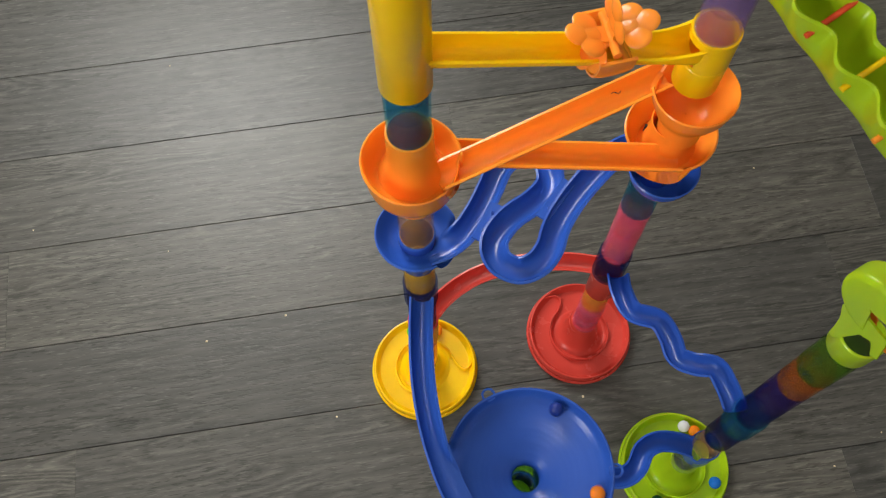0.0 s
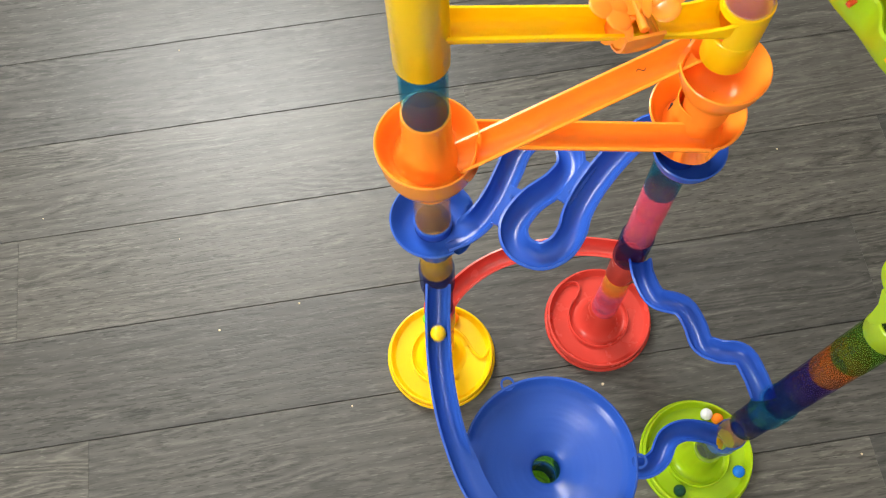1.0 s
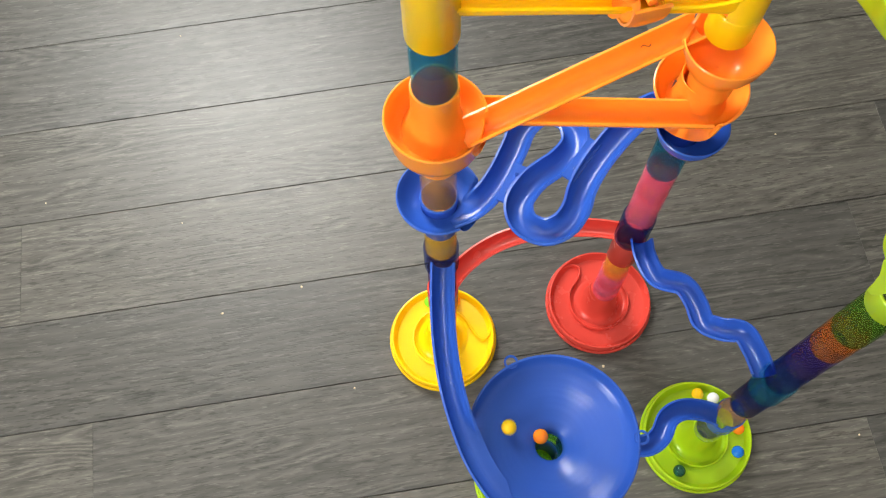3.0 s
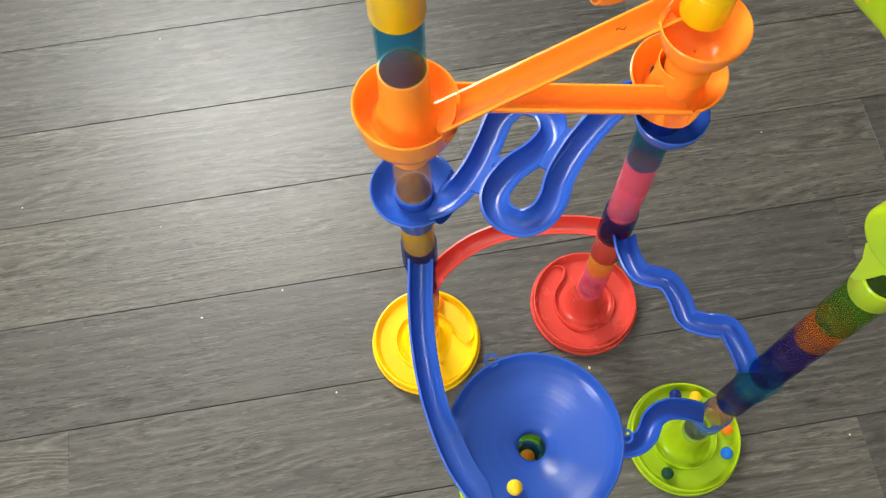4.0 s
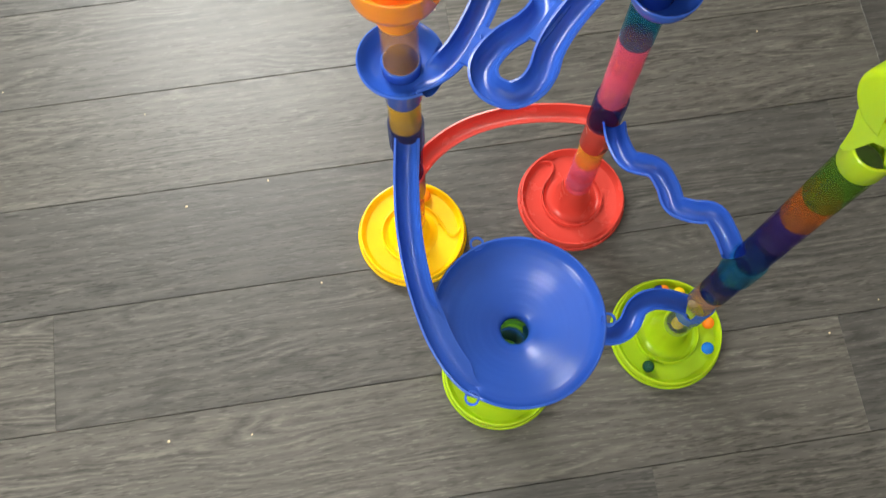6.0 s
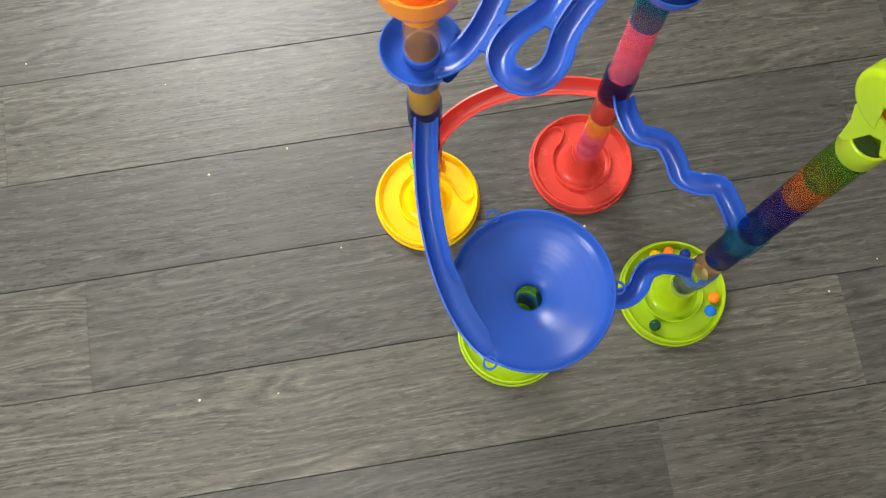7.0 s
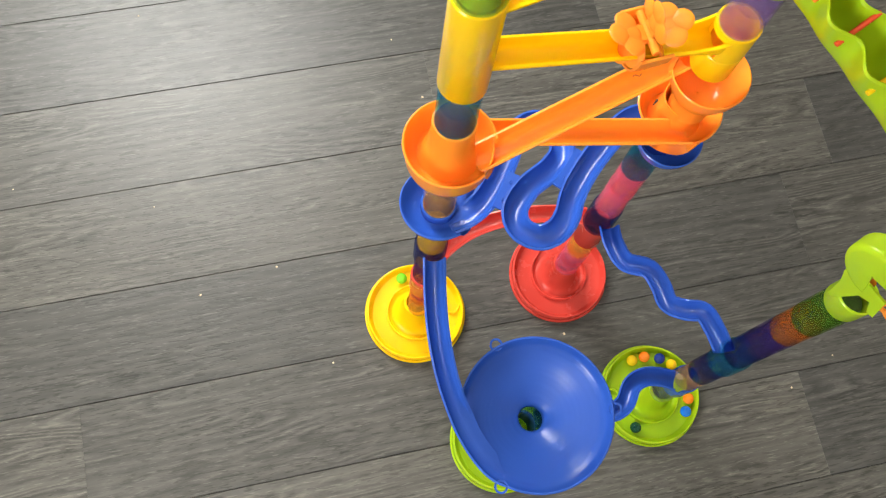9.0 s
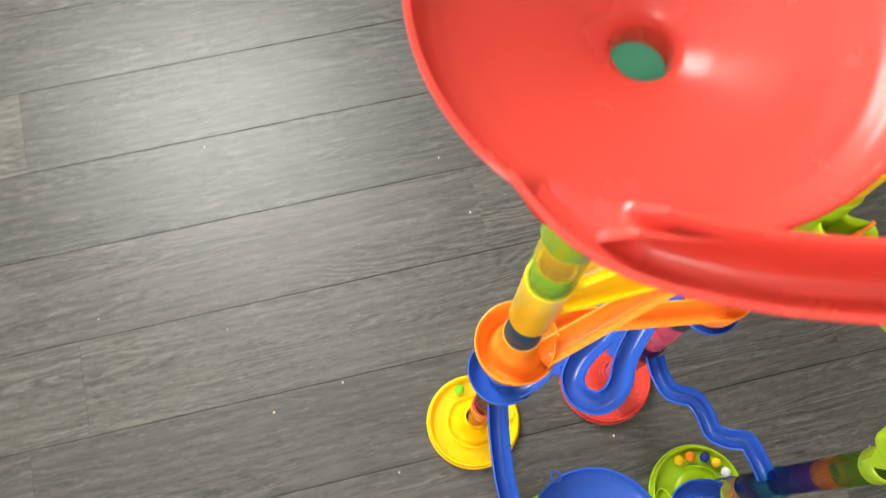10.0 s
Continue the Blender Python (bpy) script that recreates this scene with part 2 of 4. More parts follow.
def rod(bm, a, b, r, n=10):
    a, b = Vector(a), Vector(b)
    m = (b - a).to_track_quat("Z", "Y").to_matrix().to_4x4()
    m.translation = (a + b) / 2
    bmesh.ops.create_cone(bm, cap_ends=True, segments=n, radius1=r, radius2=r, depth=(b - a).length, matrix=m)
    return bm


def box(bm, x0, x1, y0, y1, z0, z1):
    bmesh.ops.create_cube(bm, size=1, matrix=Matrix.Translation(((x0 + x1) / 2, (y0 + y1) / 2, (z0 + z1) / 2)) @ Matrix.Diagonal((x1 - x0, y1 - y0, z1 - z0, 1)))
    return bm


# ---- the setting ----
RX0, RX1, RY0, RY1, RZ = -2.3, 2.4, -2.2, 1.8, 2.45

def wall_piece(name, spans, label):
    bm = bmesh.new()
    for s in spans:
        box(bm, *s)
    return tagged(part(name, bm, WALL, flat=True), label, "wall", kind="structure")


wx0, wx1, wz0, wz1 = WIN_X - WIN_W / 2, WIN_X + WIN_W / 2, WIN_Z - WIN_H / 2, WIN_Z + WIN_H / 2
wall_piece("wall_north", [(RX0, wx0, RY1 - 0.02, RY1 + 0.12, 0, RZ), (wx1, RX1, RY1 - 0.02, RY1 + 0.12, 0, RZ), (wx0, wx1, RY1 - 0.02, RY1 + 0.12, 0, wz0), (wx0, wx1, RY1 - 0.02, RY1 + 0.12, wz1, RZ)], "plain off-white painted wall with a window opening")
wall_piece("wall_south", [(RX0, RX1, RY0 - 0.12, RY0, 0, RZ)], "plain off-white painted wall")
wall_piece("wall_east", [(RX1, RX1 + 0.12, RY0 - 0.12, RY1 + 0.12, 0, RZ)], "plain off-white painted wall")
ww0, ww1 = WEST_Y - WIN_W / 2, WEST_Y + WIN_W / 2
wall_piece("wall_west", [(RX0 - 0.12, RX0, RY0 - 0.12, ww0, 0, RZ), (RX0 - 0.12, RX0, ww1, RY1 + 0.12, 0, RZ), (RX0 - 0.12, RX0, ww0, ww1, 0, wz0), (RX0 - 0.12, RX0, ww0, ww1, wz1, RZ)], "plain off-white painted wall with a window opening")
tagged(part("ceiling", box(bmesh.new(), RX0 - 0.12, RX1 + 0.12, RY0 - 0.12, RY1 + 0.12, RZ, RZ + 0.1), CEIL, flat=True), "plain white painted ceiling", "ceiling", kind="structure")

for name, at, turn in (("window_1", (WIN_X, RY1 + 0.04, WIN_Z), 0), ("window_2", (RX0 - 0.06, WEST_Y, WIN_Z), 90)):
    window = thing(name, at, "white framed window letting in daylight", "window", turn=turn)
    window["kind"] = "structure"
    bm = bmesh.new()
    for x0, x1, z0, z1 in ((-WIN_W / 2, -WIN_W / 2 + 0.05, -WIN_H / 2, WIN_H / 2), (WIN_W / 2 - 0.05, WIN_W / 2, -WIN_H / 2, WIN_H / 2), (-WIN_W / 2 + 0.05, WIN_W / 2 - 0.05, -WIN_H / 2, -WIN_H / 2 + 0.05), (-WIN_W / 2 + 0.05, WIN_W / 2 - 0.05, WIN_H / 2 - 0.05, WIN_H / 2)):
        box(bm, x0, x1, -0.02, 0.02, z0, z1)
    part("window_frame", bm, TRIM, window, flat=True)


lamp = thing("ceiling_light", (-0.32, -0.42, RZ), "white ceiling light with two small bulbs", "lamp")
part("mounting_plate", lathe(bmesh.new(), [(0.0005, 0.0), (0.09, 0.0), (0.09, -0.02), (0.08, -0.028), (0.0005, -0.03)], 40), TRIM, lamp)
for sx in (-0.11, 0.11):
    part("arm", rod(bmesh.new(), (0, 0, -0.02), (sx, 0.02, -0.07), 0.008), TRIM, lamp)
    bm = bmesh.new()
    bmesh.ops.create_uvsphere(bm, u_segments=20, v_segments=12, radius=0.013, matrix=Matrix.Translation((sx, 0.02, -0.10)))
    part("bulb", bm, BULB, lamp, "glowing warm bulb")


# ---- the marble run ----
A, B, C, D = (0.075, 0.355), (0.280, 0.387), (0.373, 0.203), (0.165, 0.174)
TUBE_R = 0.0150


def base(at, mat, colour, turn):
    ob = thing("marble_run_base", (*at, 0.0), f"round {colour} plastic marble run base with a raised spiral track", "toy base", "bases of the marble run")
    foot = lathe(bmesh.new(), [(0.066, 0), (0.0690, 0.0008), (0.0694, 0.0052), (0.0684, 0.0068), (0.0668, 0.0070), (0.0662, 0.0060), (0.066, 0.0)], 72)
    part("foot_ring", foot, mat, ob)
    dish = lathe(bmesh.new(), [(0.0664, 0.0062), (0.0664, 0.0170), (0.0656, 0.0186), (0.0640, 0.0188), (0.0630, 0.0176), (0.0612, 0.0110), (0.0585, 0.0086), (0.0430, 0.0078), (0.0318, 0.0079), (0.0318, 0.0066), (0.0600, 0.0062)], 72)
    part("track_dish", dish, mat, ob)
    ring = lathe(bmesh.new(), [(0.0392, 0.0066), (0.0394, 0.0132), (0.0386, 0.0146), (0.0374, 0.0146), (0.0366, 0.0134), (0.0359, 0.0100), (0.0342, 0.0086), (0.0320, 0.0081), (0.0320, 0.0066)], 64, a0=turn + 27, a1=turn + 307)
    part("inner_ring", ring, mat, ob)
    hub = lathe(bmesh.new(), [(0.0322, 0.0066), (0.0322, 0.0083), (0.0288, 0.0098), (0.0250, 0.0140), (0.0217, 0.0240), (0.0192, 0.0400), (0.0180, 0.0540), (0.0175, 0.0680), (0.0166, 0.0690), (0.0140, 0.0690), (0.0140, 0.0066)], 56)
    part("hub", hub, mat, ob)
    bend = ((62, 0.0380), (44, 0.0380), (27, 0.0386), (15, 0.0412), (7, 0.0460), (4, 0.0515), (7, 0.0570), (14, 0.0612), (22, 0.0632))
    line = catmull([(r * math.cos(radians(turn + a)), r * math.sin(radians(turn + a)), 0.0) for a, r in bend], 6)
    sec = [(-0.0017, 0.0070), (-0.0016, 0.0132), (-0.0007, 0.0146), (0.0007, 0.0146), (0.0016, 0.0132), (0.0017, 0.0070)]
    part("spiral_ridge", sweep(bmesh.new(), line, sec), mat, ob)
    return ob


base((0.073, 0.360), YELLOW, "yellow", -12)
base((0.281, 0.391), RED, "red", 108)
base((0.376, 0.206), LIME, "lime green", 160)
base(D, LIME, "lime green", -20)


def tube(at, z0, z1, mat, words, r=TUBE_R, inner=None):
    """One see-through connector: a sleeve with a narrower collar standing in the next piece."""
    ob = thing("connector_tube", (*at, z0), words, "toy tube", "connector tubes of the marble run")
    h = z1 - z0
    bm = lathe(bmesh.new(), [(r - 0.0016, 0.0005), (r - 0.0004, 0.0), (r, 0.0008), (r, h - 0.0010), (r - 0.0005, h - 0.0002), (r - 0.0016, h - 0.0004)], 40)
    part("sleeve", bm, mat, ob)
    bm = lathe(bmesh.new(), [(r - 0.0024, h * 0.45), (r - 0.0020, h * 0.46), (r - 0.0020, h + 0.004)], 40, closed=False)
    part("inner_collar", bm, inner or mat, ob)
    return ob


# column over the yellow base
tube(A, 0.069, 0.125, C_ORANGE, "see-through orange connector tube above the yellow base")
tube(A, 0.125, 0.172, C_RED, "see-through red connector tube", 0.0150)
tube(A, 0.225, 0.300, C_PURPLE, "see-through purple connector tube", 0.0148)
tube(A, 0.345, 0.398, C_AMBER, "see-through amber connector tube below the blue winding slide")
tube(A, 0.460, 0.526, C_BROWN, "see-through brown connector tube above the blue dish", 0.0150)
tube(A, 0.633, 0.692, C_TEAL, "see-through teal connector tube with a mauve collar under the yellow chute", 0.0156, C_MAUVE)
tube(A, 0.797, 0.838, C_GREEN, "see-through green connector tube between yellow pieces", 0.0168)
tube(A, 0.838, 0.886, C_YELLOW, "see-through amber-yellow connector tube", 0.0166)
tube(A, 0.953, 1.014, C_TEAL, "see-through teal connector tube below the red funnel", 0.0154)
# column over the red base
tube(B, 0.069, 0.105, C_PINK, "see-through pink connector tube on the red base", 0.0158)
tube(B, 0.105, 0.146, C_PINK, "see-through pink connector tube", 0.0158)
tube(B, 0.146, 0.193, C_ORANGE, "see-through orange connector tube under the red arch")
tube(B, 0.300, 0.362, C_PINK, "see-through pink connector tube above the blue zigzag slide", 0.0152, C_RED)
tube(B, 0.362, 0.412, C_PINK, "see-through pink connector tube", 0.0152)
tube(B, 0.412, 0.474, C_TEAL, "see-through teal connector tube under the blue cup", 0.0154)
tube(B, 0.680, 0.736, C_MAUVE, "see-through purple connector tube between yellow and green chutes", 0.0156)
tube(B, 0.852, 0.895, C_YELLOW, "see-through yellow connector tube at the top of the column")
# column over the lime base
tube(C, 0.069, 0.128, C_SMOKE, "see-through smoky connector tube on the lime green base")
tube(C, 0.172, 0.222, C_BROWN, "see-through brown connector tube above the short blue slide", 0.0152)
tube(C, 0.222, 0.290, C_BLUE, "see-through dark blue connector tube", 0.0156)
tube(C, 0.332, 0.388, C_BLUE, "see-through dark blue connector tube", 0.0154)
tube(C, 0.388, 0.446, C_PURPLE, "see-through purple connector tube", 0.0154)
tube(C, 0.446, 0.491, C_RUST, "see-through rust orange connector tube", 0.0154)
tube(C, 0.491, 0.552, C_MOSS, "see-through moss green connector tube under the lime scoop", 0.0158)
# column under the blue funnel
tube(D, 0.069, 0.130, C_DEEP, "see-through dark green connector tube on a lime green base")
tube(D, 0.185, 0.240, C_DEEP, "see-through dark green connector tube under the blue funnel", 0.0165)


def collar(z0, z1, r=0.0172, hole=0.0146, at=(0, 0)):
    return lathe(bmesh.new(), [(hole, z0), (r - 0.0006, z0), (r, z0 + 0.0008), (r, z1 - 0.001), (r - 0.0008, z1), (hole, z1)], 44, at=(at[0], at[1], at[2] if len(at) > 2 else 0))


def bowl(rim, z_rim, depth, inner, mat_thick=0.0018, steep=2.2):
    """The section of an open dish from its hub out to a rolled rim."""
    n = 10
    ins = [(inner + (rim - inner) * i / n, z_rim - depth + depth * (i / n) ** steep) for i in range(n + 1)]
    out = [(r + mat_thick * 0.35, z - mat_thick) for r, z in ins]
    return ins + [(rim + 0.0010, z_rim + 0.0009), (rim + 0.0022, z_rim + 0.0002), (rim + 0.0021, z_rim - 0.0012)] + out[::-1]


def notch(bm, centre, angle, half, z_top, r_min=0.018):
    """Lowers the rim of a dish where a chute runs in or out of it."""
    for v in bm.verts:
        x, y = v.co.x - centre[0], v.co.y - centre[1]
        a = (math.degrees(math.atan2(y, x)) - angle + 180) % 360 - 180
        if abs(a) < half and math.hypot(x, y) > r_min:
            v.co.z = min(v.co.z, z_top + 0.010 * (abs(a) / half) ** 7)
    return bm


def v3(p, z):
    return Vector((p[0], p[1], z))


def chute(name, mat, words, start, end, z0, z1, half=0.0108, depth=0.0125, s0=0.0, s1=1.0, side0=0.0, side1=0.0, flare=0.0):
    a, b = v3(start, z0), v3(end, z1)
    n = Vector((b.y - a.y, a.x - b.x, 0)).normalized()
    a, b = a + n * side0, b + n * side1
    a, b = a.lerp(b, s0), a.lerp(b, s1)
    ob = thing(name, a, words, "toy chute", "slides of the marble run")
    line = [Vector().lerp(b - a, i / 30) for i in range(31)]

    def sec(u):
        k = max(0.0, (u - 0.80) / 0.20) ** 2 * flare
        return [(x * (1 + 0.16 * k), z + 0.011 * k * max(0.0, 1 + z / (0.45 * depth)) if z < 0.0001 else z + 0.011 * k) for x, z in channel(half, depth)]

    part("trough", sweep(bmesh.new(), line, sec), mat, ob)
    return ob


# orange double chutes
up = chute("orange_chute", ORANGE, "orange plastic chute with a dish and a cup at its ends", A, B, 0.5870, 0.6120, s0=0.08, s1=0.95, side0=0.0195, side1=-0.0180)
o = Vector((A[0], A[1], 0)) - up.location
lo = lathe(bmesh.new(), bowl(0.0352, 0.5925, 0.0180, 0.022, steep=2.4), 96, at=o)
part("dish", notch(lo, o, -27, 24, 0.5765 + o.z), ORANGE, up)
part("dish_tube", lathe(bmesh.new(), [(0.0275, 0.5733), (0.0240, 0.5765), (0.0208, 0.5830), (0.0182, 0.5950), (0.0172, 0.6090), (0.0168, 0.6330), (0.0152, 0.6333), (0.0150, 0.562), (0.0240, 0.5615)], 48, at=o), ORANGE, up)
o = Vector((B[0] + 0.003, B[1] - 0.004, 0)) - up.location
cup = lathe(bmesh.new(), [(0.0008, 0.5800), (0.0120, 0.5808), (0.0185, 0.5850), (0.0240, 0.5930), (0.0280, 0.6030), (0.0298, 0.6120), (0.0308, 0.6136), (0.0317, 0.6126), (0.0315, 0.6110), (0.0296, 0.6010), (0.0255, 0.5900), (0.0200, 0.5815), (0.0178, 0.5740), (0.0170, 0.5560), (0.0008, 0.5560)], 72, at=o)
part("cup", notch(cup, o, 146, 24, 0.6030 + o.z), ORANGE, up)

low = chute("orange_chute", ORANGE, "orange plastic chute under the first, with a dish and a cup", A, B, 0.5690, 0.5475, s0=0.06, s1=1.0, side0=-0.0200, side1=0.0243)
o = Vector((A[0], A[1], 0)) - low.location
cup = lathe(bmesh.new(), [(0.0150, 0.5615), (0.0215, 0.5618), (0.0285, 0.5645), (0.0322, 0.5695), (0.0334, 0.5865), (0.0340, 0.5875), (0.0348, 0.5865), (0.0345, 0.5695), (0.0330, 0.5630), (0.0288, 0.5596), (0.0225, 0.5578), (0.0182, 0.5556), (0.0170, 0.5520), (0.0166, 0.524), (0.0150, 0.524)], 72, at=o)
part("cup", notch(cup, o, 46, 24, 0.5670 + o.z), ORANGE, low)
o = Vector((B[0], B[1], 0)) - low.location
dish = lathe(bmesh.new(), bowl(0.0345, 0.549, 0.020, 0.020), 72, at=o)
part("dish", notch(dish, o, 240, 40, 0.5285 + o.z), ORANGE, low)
part("dish_tube", lathe(bmesh.new(), [(0.0250, 0.528), (0.0205, 0.534), (0.0186, 0.545), (0.0180, 0.5560), (0.0184, 0.5640), (0.0176, 0.5640), (0.0150, 0.5550), (0.0150, 0.500), (0.0166, 0.500), (0.0172, 0.515), (0.0185, 0.526)], 48, at=o), ORANGE, low)
part("drain_slot", box(bmesh.new(), o.x - 0.0182, o.x - 0.0166, o.y + 0.0080, o.y + 0.0096, 0.5330 + o.z, 0.5450 + o.z), GROOVE, low, "dark drain slot")

# yellow chutes with flower spinners
def flower_wheel(mat, colour, at, along, across, turn):
    ob = thing("flower_spinner", at, f"{colour} plastic spinner with flower-shaped paddles over a yellow chute", "toy spinner", "flower spinners")
    u, w = Vector(along), Vector(across)
    axle = part("axle", rod(bmesh.new(), w * -0.0165, w * 0.0165, 0.0030, 14), mat, ob)
    for k in range(5):
        a = 2 * math.pi * k / 5 + turn
        d = u * math.cos(a) + Vector((0, 0, math.sin(a)))
        face = w.cross(d)
        m0 = Matrix(((w.x, d.x, face.x, 0), (w.y, d.y, face.y, 0), (w.z, d.z, face.z, 0), (0, 0, 0, 1)))
        bm = bmesh.new()
        for x, y, r in ((-0.0086, 0.0155, 0.0086), (0.0086, 0.0155, 0.0086), (0.0, 0.0235, 0.0086), (0.0, 0.0135, 0.0075)):
            bmesh.ops.create_uvsphere(bm, u_segments=18, v_segments=8, radius=1.0, matrix=m0 @ Matrix.Translation((x, y, 0)) @ Matrix.Diagonal((r, r, 0.0017, 1)))
        bmesh.ops.create_cube(bm, size=1, matrix=m0 @ Matrix.Translation((0, 0.006, 0)) @ Matrix.Diagonal((0.012, 0.012, 0.0016, 1)))
        part("flower_paddle", bm, mat, axle)
    line = [u * (-0.012 + 0.0024 * i) - Vector((0, 0, 0.002)) for i in range(11)]

    def sec(v):
        g = 1 - 0.12 * (2 * v - 1) ** 2
        return [(x, z * g) for x, z in channel(0.0200, 0.0340, 0.0018, 14)]

    part("saddle", sweep(bmesh.new(), line, sec), mat, ob)
    return ob


AB = (Vector(B) - Vector(A)).normalized()
ALONG, ACROSS = (AB.x, AB.y, 0), (AB.y, -AB.x, 0)


def gap_sleeve(ob, o, z0, z1, g0, g1):
    """A tube end with a mouth in its side where the chute runs in."""
    bm = collar(z0, g0, 0.0168, 0.0142, o)
    for a, b, s0, s1 in ((g0, g1, -137.0, 155.0), (g1, z1, -180.0, 180.0)):
        lathe(bm, [(0.0142, a), (0.0168, a), (0.0168, b), (0.0142, b)], 44, at=o, a0=s0, a1=s1)
    part("tube_sleeve", bm, YELLOW, ob)


ylow = chute("yellow_chute", YELLOW, "yellow plastic chute with a yellow tube at each end", A, B, 0.7270, 0.6600, s0=0.05, s1=0.95, flare=1.0)
o = Vector((A[0], A[1], 0)) - ylow.location
part("tube_sleeve", collar(0.692, 0.7965, 0.0172, 0.0146, o), YELLOW, ylow)
o = Vector((B[0], B[1], 0)) - ylow.location
gap_sleeve(ylow, o, 0.621, 0.680, 0.650, 0.674)
yup = chute("yellow_chute", YELLOW, "yellow plastic upper chute sloping between two columns", A, B, 0.7860, 0.8380, s0=0.05, s1=0.95, flare=1.0)
o = Vector((A[0], A[1], 0)) - yup.location
part("spigot", collar(0.797, 0.826, 0.0136, 0.0112, o), YELLOW, yup)
o = Vector((B[0], B[1], 0)) - yup.location
gap_sleeve(yup, o, 0.803, 0.852, 0.824, 0.846)
flower_wheel(ORANGE, "orange", (A[0] + AB.x * 0.131, A[1] + AB.y * 0.131, 0.6985), ALONG, ACROSS, 0.30)
flower_wheel(PINK, "pink", (A[0] + AB.x * 0.112, A[1] + AB.y * 0.112, 0.825), ALONG, ACROSS, 0.42)


# lime wavy slides with pegs
def wavy_slide(words, start, end, z0, z1, c0, c1, pegs, half=0.0135, depth=0.034, s0=0.05, s1=0.97, turns=10.6):
    a, b = v3(start, z0), v3(end, z1)
    L = (b - a).length
    ob = thing("wavy_slide", a, words, "toy slide", "slides of the marble run")
    line = [(b - a) * (s0 + (s1 - s0) * i / 90) - Vector((0, 0, 0.030 * max(0.0, i / 90 - 0.72) / 0.28)) for i in range(91)]

    def sec(u):
        w = math.sin(u * math.pi * turns + 0.6)
        hump = 0.0030 * w
        taper = 0.80 + 0.20 * min(1.0, 6 * u, 6 * (1 - u))
        n, wall = 12, 0.0018
        out, inn = [], []
        for i in range(n + 1):
            t = math.pi * i / n
            x, z = -math.cos(t), -math.sin(t) ** 0.8 if 0 < i < n else 0.0
            lift = (1 + z) * hump
            wob = (1 + z) * 0.0070 * w + 0.0030
            out.append((x * half * taper + wob, z * depth + lift))
            inn.append((x * (half * taper - wall) + wob, z * (depth - wall) + lift))
        rim0, rim1 = out[0], out[-1]
        return [(rim0[0] - 0.0014, rim0[1]), (rim0[0], rim0[1] + 0.0014)] + inn + [(rim1[0], rim1[1] + 0.0014), (rim1[0] + 0.0014, rim1[1])] + out[::-1]

    part("slide_shell", sweep(bmesh.new(), line, sec), LIME, ob)
    part("tube_sleeve", collar(c0 - z0, c1 - z0, 0.0185, 0.0146), LIME, ob)
    d = (b - a) / L
    side = Vector((d.y, -d.x, 0)).normalized()
    for s, mat in pegs:
        c = (b - a) * s + Vector((0, 0, -0.004 - 0.02 * max(0.0, s - 0.72)))
        w = 0.006 * math.sin((s - s0) / (s1 - s0) * math.pi * turns + 0.6)
        if mat is ORANGE and s < 0.25:
            flap = Matrix.Translation(c + side * 0.001) @ Matrix(((d.x, side.x, 0, 0), (d.y, side.y, 0, 0), (0, 0, 1, 0), (0, 0, 0, 1))) @ Matrix.Diagonal((0.0035, 0.0105, 0.0075, 1))
            bm = bmesh.new()
            bmesh.ops.create_uvsphere(bm, u_segments=24, v_segments=14, radius=1.0, matrix=flap)
            part("flap", bm, mat, ob, "rounded orange flap")
        part("peg", rod(bmesh.new(), c + side * (0.0190 + w) - Vector((0, 0, 0.006)), c - side * (0.0120 - w) + Vector((0, 0, 0.003)), 0.0018, 12), mat, ob)
    return ob


wavy_slide("lime green plastic wavy slide crossed by coloured pegs", B, (0.391, 0.1675), 0.7800, 0.7440, 0.736, 0.803, ((0.14, ORANGE), (0.26, RED_PEG), (0.40, YELLOW), (0.53, ORANGE), (0.68, RED_PEG)), turns=12.4)
wavy_slide("lime green plastic wavy slide high under the red funnel", A, B, 0.9600, 0.9250, 0.886, 0.953, ((0.22, ORANGE), (0.42, RED_PEG), (0.62, ORANGE), (0.8, RED_PEG)))

# lime wheel housing on the column over the lime base
BC = (Vector(C) - Vector(B)).normalized()
UB, NB = Vector((BC.x, BC.y, 0)), Vector((BC.y, -BC.x, 0))
scoop = thing("wheel_housing", (*C, 0.552), "lime green plastic wheel housing with an open side", "toy housing")
part("tube_sleeve", collar(0, 0.025, 0.0166, 0.0150), LIME, scoop)


def drum(profile, a0, a1, centre, mat, name, parent, lobes=0):
    """Turns a profile of (radius, sideways) about the wheel's own axle; angles from the run of the slide, upwards."""
    bm = bmesh.new()
    rings = []
    n = 120 if lobes else 44
    for i in range(n + 1):
        a = radians(a0 + (a1 - a0) * i / n)
        grow = 1.0 + (0.10 * abs(math.sin(a * lobes / 2)) if lobes else 0.0)
        rings.append([bm.verts.new(centre + UB * (r * grow * math.cos(a)) + Vector((0, 0, r * grow * math.sin(a))) + NB * w) for r, w in profile])
    for p, q in zip(rings, rings[1:]):
        for j in range(len(profile)):
            k = (j + 1) % len(profile)
            bm.faces.new((p[j], q[j], q[k], p[k]))
    bm.faces.new(rings[0][::-1])
    bm.faces.new(rings[-1])
    return part(name, bm, mat, parent)


